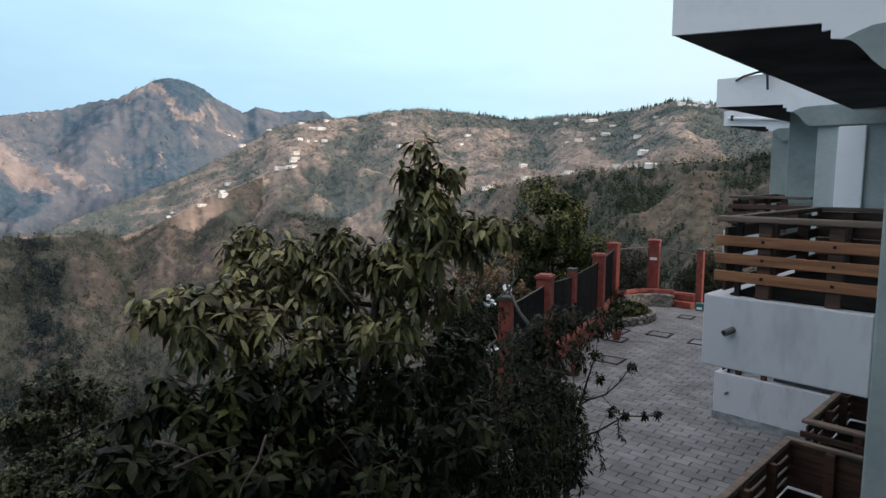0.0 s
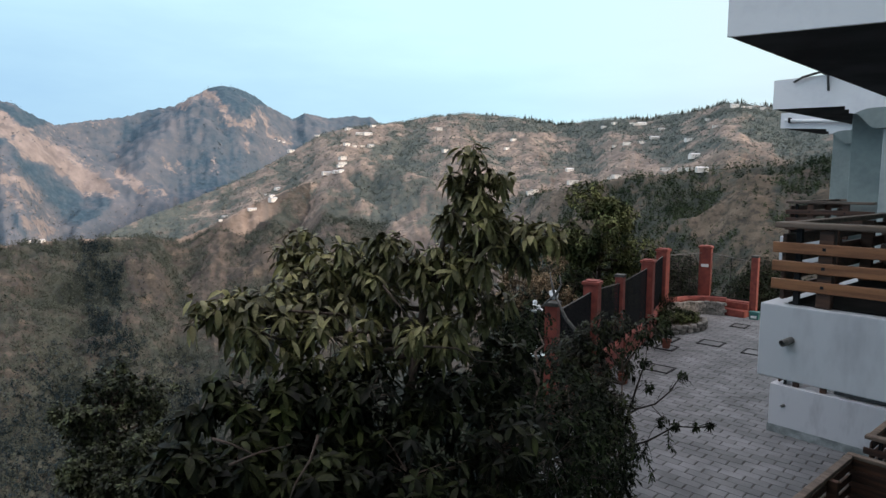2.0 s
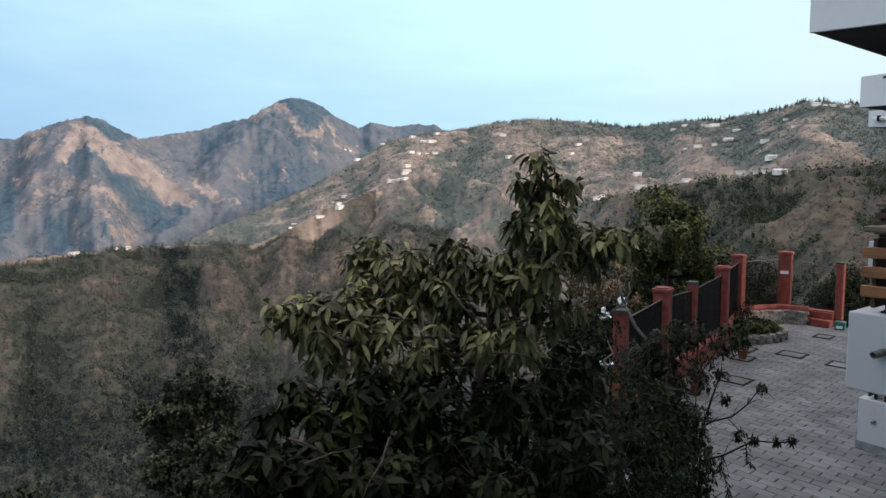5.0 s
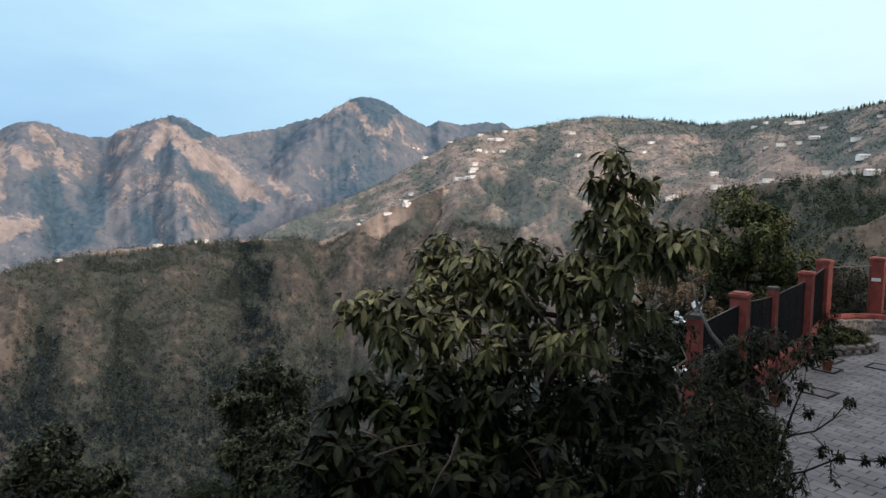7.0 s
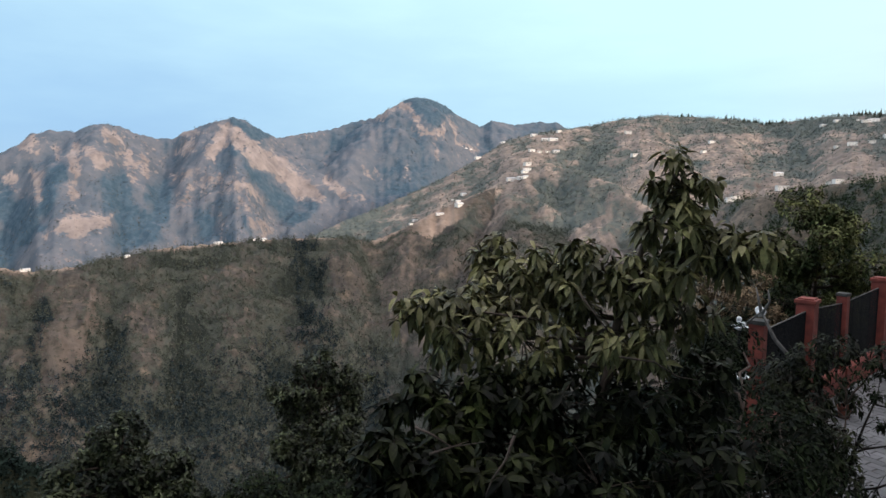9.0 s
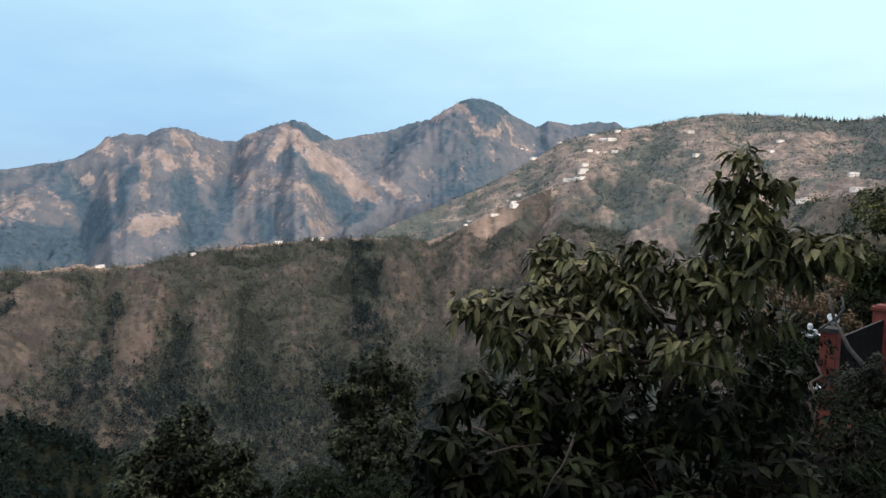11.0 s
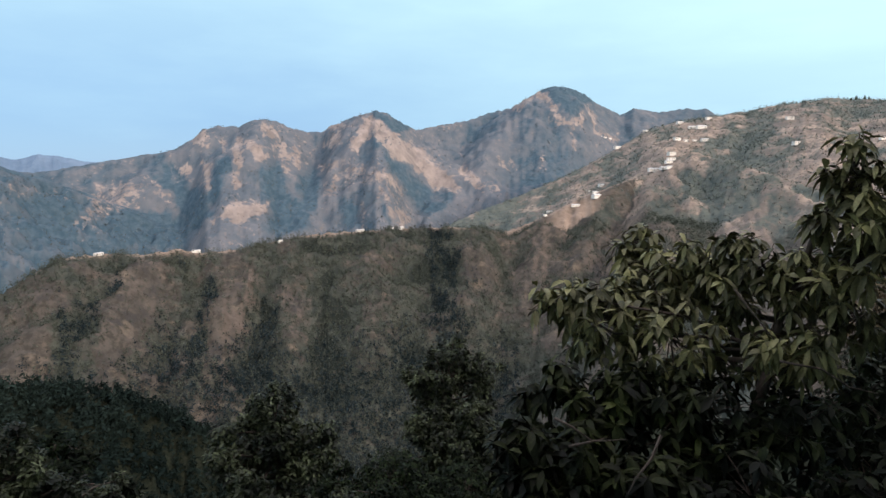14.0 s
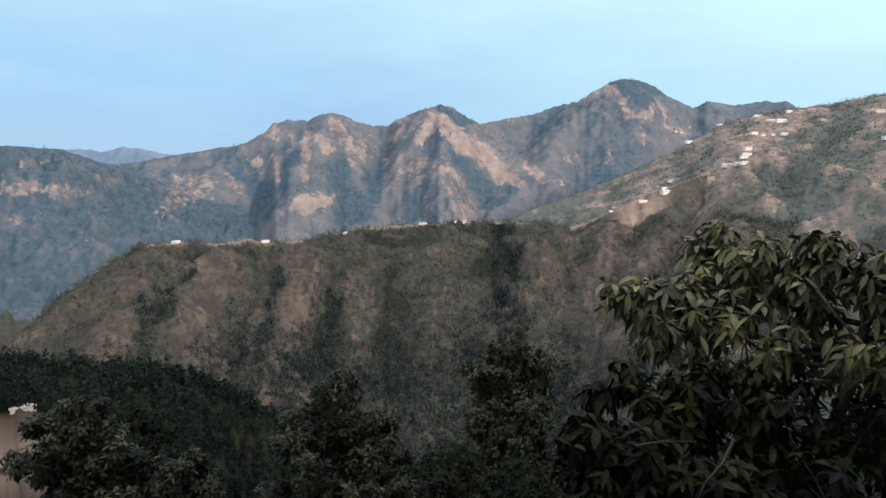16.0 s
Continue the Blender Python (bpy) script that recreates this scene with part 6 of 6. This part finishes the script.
manhole(-10.0, 17.6, 0.75, 0.75, 8, True, "sunken concrete manhole lid in the paving")
manhole(-8.95, 15.4, 0.95, 0.80, 8, False, "dark iron manhole cover near the fence")


# spouts
def spout(x, y, z, r, length, label):
    g = at_point("drain_spout", x, y, z)
    bm = bmesh.new()
    n = 14
    rings = []
    for rad, yy in ((r, 0.0), (r, -length), (r * 0.78, -length), (r * 0.78, -0.01)):
        rings.append([bm.verts.new((rad * math.cos(k * math.tau / n), yy, rad * math.sin(k * math.tau / n))) for k in range(n)])
    for a, b in zip(rings, rings[1:]):
        for k in range(n):
            bm.faces.new((a[k], b[k], b[(k + 1) % n], a[(k + 1) % n]))
    bm.faces.new(rings[-1])
    part("pipe", bm, GREY_BARK, g, smooth=False)
    g.rotation_euler = (radians(12), 0, radians(-22))
    return tagged(g, label, "drain pipe", "drain spouts")


spout(-2.02, 5.555, 3.80, 0.03, 0.11, "short grey drain pipe in the white balcony wall")
spout(-4.85, 13.205, 0.62, 0.028, 0.08, "short dark drain pipe in the low balcony wall")
tagged(part("trim", box(-5.165, -1.3, 13.185, 13.196, -0.008, 0.17, 0.003), DAMP_PLASTER), "damp-stained plaster skirting of the low balcony", "skirting", kind="structure")

# cables and pipe on the upper balconies
rngc = np.random.RandomState(4)
g = at_point("loose_cable", -4.75, 12.6, 7.0)
part("strand", tube([(-0.05, 0, 0.03), (0.1, -0.02, 0.10), (0.3, -0.02, 0.14), (0.5, -0.02, 0.17), (0.62, -0.02, 0.20)], 0.022, 6), CABLE, g)
part("strand", tube([(0.42, -0.03, 0.14), (0.5, -0.04, 0.09), (0.65, -0.04, 0.06), (0.8, -0.03, 0.10), (0.9, -0.02, 0.18)], 0.012, 6), CABLE, g)
part("bracket", tube([(0.52, -0.03, 0.22), (0.54, -0.05, 0.0), (0.56, -0.06, -0.2)], 0.022, 6), CABLE, g)
tagged(g, "tangled black cable over a white balcony edge", "cable")
g = at_point("roof_pipe", -7.62, 19.54, 6.98)
part("tube", tube([(0, 0, 0.02), (1.95, 0, -0.16)], 0.05, 10), WHITE_GLOSS, g, smooth=True)
part("clip", box(0.1, 0.16, -0.06, 0.06, -0.06, 0.09, 0.005), IRON, g)
part("clip", box(1.7, 1.76, -0.06, 0.06, -0.21, -0.06, 0.005), IRON, g)
tagged(g, "white plastic pipe along a balcony edge", "pipe")

# step, stone facing and planter at the end of the terrace
g = at_point("red_step", -10.95, 24.2, 0, -3)
part("lower_step", box(-0.55, 0.55, -0.30, 0.30, -0.01, 0.26, 0.02), RED_PAINT, g)
part("upper_step", box(-0.55, 0.55, 0.02, 0.30, 0.262, 0.50, 0.02), RED_PAINT, g)
part("post", box(-0.85, -0.56, -0.2, 0.28, -0.01, 0.52, 0.02), RED_PAINT, g)
tagged(g, "brick-red masonry steps against the fence plinth", "steps")


def rock_mesh(seed, sx, sy, sz):
    rr_ = np.random.RandomState(seed)
    bm = bmesh.new()
    bmesh.ops.create_cube(bm, size=1.8)
    bmesh.ops.bevel(bm, geom=bm.edges[:], offset=0.32, segments=1, affect="EDGES")
    for v in bm.verts:
        v.co = Vector((v.co.x * sx * rr_.uniform(0.82, 1.1), v.co.y * sy * rr_.uniform(0.82, 1.1), v.co.z * sz * rr_.uniform(0.8, 1.1)))
    return mesh_of("stone", bm, STONE)


ROCKS = [rock_mesh(k, 0.13 + 0.012 * (k % 4), 0.09, 0.085 + 0.01 * (k % 3)) for k in range(8)]
rs = random.Random(9)
wall = at_point("stone_wall", -11.9, 23.2)
core = part("core", tube([(-0.75, -1.15, 0.22), (-0.45, -0.1, 0.22), (0.0, 0.55, 0.22), (0.62, 0.85, 0.22)], 0.2, 8), SOIL, wall, "dark mortar core")
for row in range(4):
    for k in range(17):
        t = (k + 0.5 * (row % 2)) / 17.0
        a = [(-0.62, -1.3), (-0.25, -0.2), (0.15, 0.35), (0.75, 0.62)]
        i = min(int(t * 3), 2)
        f = t * 3 - i
        x = a[i][0] + (a[i + 1][0] - a[i][0]) * f
        y = a[i][1] + (a[i + 1][1] - a[i][1]) * f
        ob = new("stone", rs.choice(ROCKS))
        ob.location = (x + rs.uniform(-0.02, 0.02), y + rs.uniform(-0.02, 0.02), 0.06 + row * 0.125)
        ob.rotation_euler = (rs.uniform(-0.2, 0.2), rs.uniform(-0.2, 0.2), math.atan2(a[i + 1][1] - a[i][1], a[i + 1][0] - a[i][0]))
        ob.parent = wall
tagged(wall, "low curved wall of grey field stones under the red fence", "stone wall")
cap = part("coping", tube([(-0.75, -1.2, 0.56), (-0.45, -0.1, 0.56), (0.0, 0.50, 0.56), (0.75, 0.80, 0.56)], [0.14, 0.14, 0.14, 0.14], 6), RED_PAINT, wall, "brick-red painted coping")

planter = at_point("stone_planter", -11.35, 20.35)
bm = bmesh.new()
ringv = []
for k in range(20):
    a = k * math.tau / 20
    ringv.append(bm.verts.new((0.85 * math.cos(a) * (1 + 0.1 * math.sin(2 * a)), 1.35 * math.sin(a), 0.22)))
bm.faces.new(ringv)
part("soil", bm, SOIL, planter, "dark planting soil")
for row in range(2):
    for k in range(26):
        a = (k + 0.5 * row) * math.tau / 26
        ob = new("stone", rs.choice(ROCKS))
        ob.location = (0.9 * math.cos(a) * (1 + 0.1 * math.sin(2 * a)), 1.4 * math.sin(a), 0.07 + 0.15 * row)
        ob.rotation_euler = (rs.uniform(-0.2, 0.2), rs.uniform(-0.2, 0.2), math.atan2(1.4 * math.cos(a), -0.9 * math.sin(a)))
        ob.parent = planter
tagged(planter, "kidney-shaped stone-edged planting bed on the courtyard", "planter")
tree("bedding_plant", "low green bedding plants in a stone-edged bed", (-11.35, 20.4, 0.2), [(-11.35, 20.4, 0.4), (-11.3, 20.5, 0.5)],
     [(-11.5, 20.0, 0.42, .28), (-11.2, 20.7, 0.42, .30), (-11.0, 20.2, 0.38, .25), (-11.5, 21.0, 0.40, .28), (-11.3, 19.6, 0.36, .24), (-10.85, 20.7, 0.40, .26), (-11.8, 20.4, 0.42, .28), (-11.0, 21.1, 0.38, .24)], 75, 6, 0.11, 0.05, 0.3, LEAF_LIT, BARK, 0.02, 21, category="plant", twig=0.003)
tree("dark_shrub", "small dark rounded shrub by the red fence", (-12.2, 21.4, 0.0), [(-12.2, 21.4, 0.4), (-12.2, 21.4, 0.8)],
     [(-12.2, 21.4, 0.75, .34), (-12.1, 21.2, 0.55, .36)], 60, 6, 0.09, 0.03, 0.2, LEAF_DARK, BARK, 0.03, 22, category="shrub", twig=0.003)


def pot(x, y, z, r, label):
    g = at_point("flower_pot", x, y, z)
    bm = bmesh.new()
    n = 16
    rings = []
    for rad, zz in ((0.0, 0.0), (r * 0.68, 0.0), (r * 0.95, r * 1.6), (r * 1.08, r * 1.62), (r * 1.08, r * 1.9), (r * 0.92, r * 1.9), (r * 0.9, r * 1.6), (0.0, r * 1.58)):
        rings.append([bm.verts.new((rad * math.cos(k * math.tau / n), rad * math.sin(k * math.tau / n), zz)) for k in range(n)])
    for a, b in zip(rings, rings[1:]):
        for k in range(n):
            bm.faces.new((a[k], a[(k + 1) % n], b[(k + 1) % n], b[k]))
    bmesh.ops.remove_doubles(bm, verts=bm.verts[:], dist=0.0005)
    part("pot", bm, TERRACOTTA, g)
    return tagged(g, label, "flower pot", "terracotta pots")


for x, y in ((-9.98, 17.54), (-8.86, 13.52), (-8.06, 10.96)):
    pot(x, y, 0.0, 0.15, "terracotta flower pot with a leafy plant by the fence")
    tree("potted_plant", "leafy green plant growing in a terracotta pot", (x, y, 0.30), [(x, y, 0.5), (x, y + 0.02, 0.75)],
         [(x, y, 0.62, .20), (x + 0.1, y - 0.1, 0.5, .18), (x - 0.1, y + 0.1, 0.78, .17)], 46, 6, 0.12, 0.05, 0.4, LEAF_DARK, BARK, 0.015, int(30 + y), category="plant", twig=0.003)

# teal crate, white notice, lamps, bag and dead branch
g = at_point("plastic_crate", -10.05, 24.0, 0.0, 12)
part("body", box(-0.16, 0.16, -0.13, 0.13, 0.0, 0.26, 0.02), TEAL, g)
part("rim", box(-0.18, 0.18, -0.15, 0.15, 0.262, 0.30, 0.012), TEAL, g)
part("paper", box(-0.10, 0.10, -0.155, -0.146, 0.06, 0.16, 0.0), WHITE_GLOSS, g, "pale label patch")
tagged(g, "small teal plastic crate on the paving", "crate")
plate = tagged(part("notice_plate", box(-0.14, 0.14, -0.012, 0.012, -0.06, 0.06, 0.004), WHITE_GLOSS), "small white plate on a red fence pillar", "plate")
plate.matrix_basis = pose(-12.137, 24.083, 1.86, 0, 0, 20)


def lamp(x, y, z, label):
    g = at_point("garden_lamp", x, y, z)
    part("pole", tube([(0, 0, -z - 0.3), (0, 0, -0.06)], 0.02, 8), IRON, g)
    tray = part("tray", tube([(0, 0, -0.06), (0, 0, -0.03), (0, 0, -0.01)], [0.03, 0.10, 0.11], 14), WHITE_GLOSS, g, "white enamel tray")
    for k, (dx, dy, dz) in enumerate(((0.055, 0.0, 0.03), (-0.055, 0.03, 0.03), (0.0, -0.02, 0.10))):
        bm = bmesh.new()
        bmesh.ops.create_uvsphere(bm, u_segments=12, v_segments=8, radius=0.036)
        bmesh.ops.translate(bm, vec=(dx, dy, dz), verts=bm.verts[:])
        part("globe", bm, WHITE_GLOSS, tray, smooth=True)
    return tagged(g, label, "lamp", "garden lamps")


lamp(-6.02, 6.90, 2.58, "white garden lamp with three small globes among shrubs")
lamp(-6.15, 6.99, 3.24, "white garden lamp with three small globes among shrubs")
g = at_point("dead_branch", -7.9, 9.55, 2.9)
part("bough", tube([(-0.35, -0.1, -0.35), (0.0, 0, 0.02), (0.22, 0.1, -0.45), (0.5, 0.3, -0.85), (0.75, 0.6, -1.1)], [0.02, 0.028, 0.034, 0.04, 0.045], 7), GREY_BARK, g, smooth=True)
part("bough", tube([(0.0, 0, 0.0), (-0.1, 0.02, 0.25), (-0.16, 0.03, 0.45)], [0.03, 0.02, 0.008], 6), GREY_BARK, g, smooth=True)
part("bough", tube([(0.02, 0, 0.0), (0.12, 0.05, 0.22), (0.05, 0.08, 0.42)], [0.03, 0.02, 0.008], 6), GREY_BARK, g, smooth=True)
part("bough", tube([(0.75, 0.6, -1.1), (0.8, 0.7, -1.9), (0.78, 0.7, -2.95)], [0.045, 0.05, 0.055], 7), BARK, g, smooth=True)
tagged(g, "crooked dead grey branch leaning over a fence pillar", "branch")
bm = bmesh.new()
bmesh.ops.create_icosphere(bm, subdivisions=3, radius=0.085)
for v in bm.verts:
    v.co *= 1 + 0.45 * noise.noise(v.co * 14)
    v.co.z *= 1.15
bmesh.ops.translate(bm, vec=(-7.98, 9.62, 2.90), verts=bm.verts[:])
tagged(part("plastic_bag", bm, WHITE_GLOSS), "crumpled pale plastic bag caught on a fence pillar", "bag")

# ---- paving blocks, laid in running bond ----
TURN_PAVE = radians(6)
PW, PD = 0.42, 0.207


def paver_verts(rng_):
    w, d, e = PW / 2 - 0.012, PD / 2 - 0.004, 0.007
    return [(-w, -d, -0.03), (w, -d, -0.03), (w, d, -0.03), (-w, d, -0.03), (-w, -d, -0.006), (w, -d, -0.006), (w, d, -0.006), (-w, d, -0.006),
            (-w + e, -d + e, 0), (w - e, -d + e, 0), (w - e, d - e, 0), (-w + e, d - e, 0)]


PF = [(0, 1, 5, 4), (1, 2, 6, 5), (2, 3, 7, 6), (3, 0, 4, 7), (4, 5, 9, 8), (5, 6, 10, 9), (6, 7, 11, 10), (7, 4, 8, 11), (8, 9, 10, 11)]
paver_me = bpy.data.meshes.new("paver")
paver_me.from_pydata(paver_verts(rs), [], PF)
paver_me.materials.append(PAVER)
allv, allf, single = [], [], []
ct, st = math.cos(TURN_PAVE), math.sin(TURN_PAVE)
for j in range(-6, 118):
    for i in range(-40, 20):
        u, v = (i + 0.5 * (j % 2)) * PW, 3.0 + j * PD
        x, y = u * ct - v * st, u * st + v * ct
        if not in_plan(x, y) or not in_plan(x + 0.3, y) or x > -0.6 - (1.4 if y > 9 else 0) or y > 24.4:
            continue
        if -4.6 < x < -2.5 and 8.2 < y < 13.0 and len(single) < 300:
            single.append((x, y))
            continue
        k = len(allv)
        dz, tx, ty = rs.uniform(-0.003, 0.003), rs.uniform(-0.012, 0.012), rs.uniform(-0.012, 0.012)
        allv += [(x + a * ct - b * st, y + a * st + b * ct, c + dz + a * tx + b * ty) for a, b, c in paver_verts(rs)]
        allf += [tuple(q + k for q in f) for f in PF]
rest = bpy.data.meshes.new("paving_blocks")
rest.from_pydata(allv, [], allf)
rest.materials.append(PAVER_FAR)
ob = new("paving_blocks", rest)
ob.parent = paving_bed
tagged(ob, kind="stuff")
for x, y in single:
    ob = new("paver", paver_me)
    ob.location = (x, y, rs.uniform(-0.003, 0.003))
    ob.rotation_euler = (rs.uniform(-0.012, 0.012), rs.uniform(-0.012, 0.012), TURN_PAVE)
    ob.parent = paving_bed
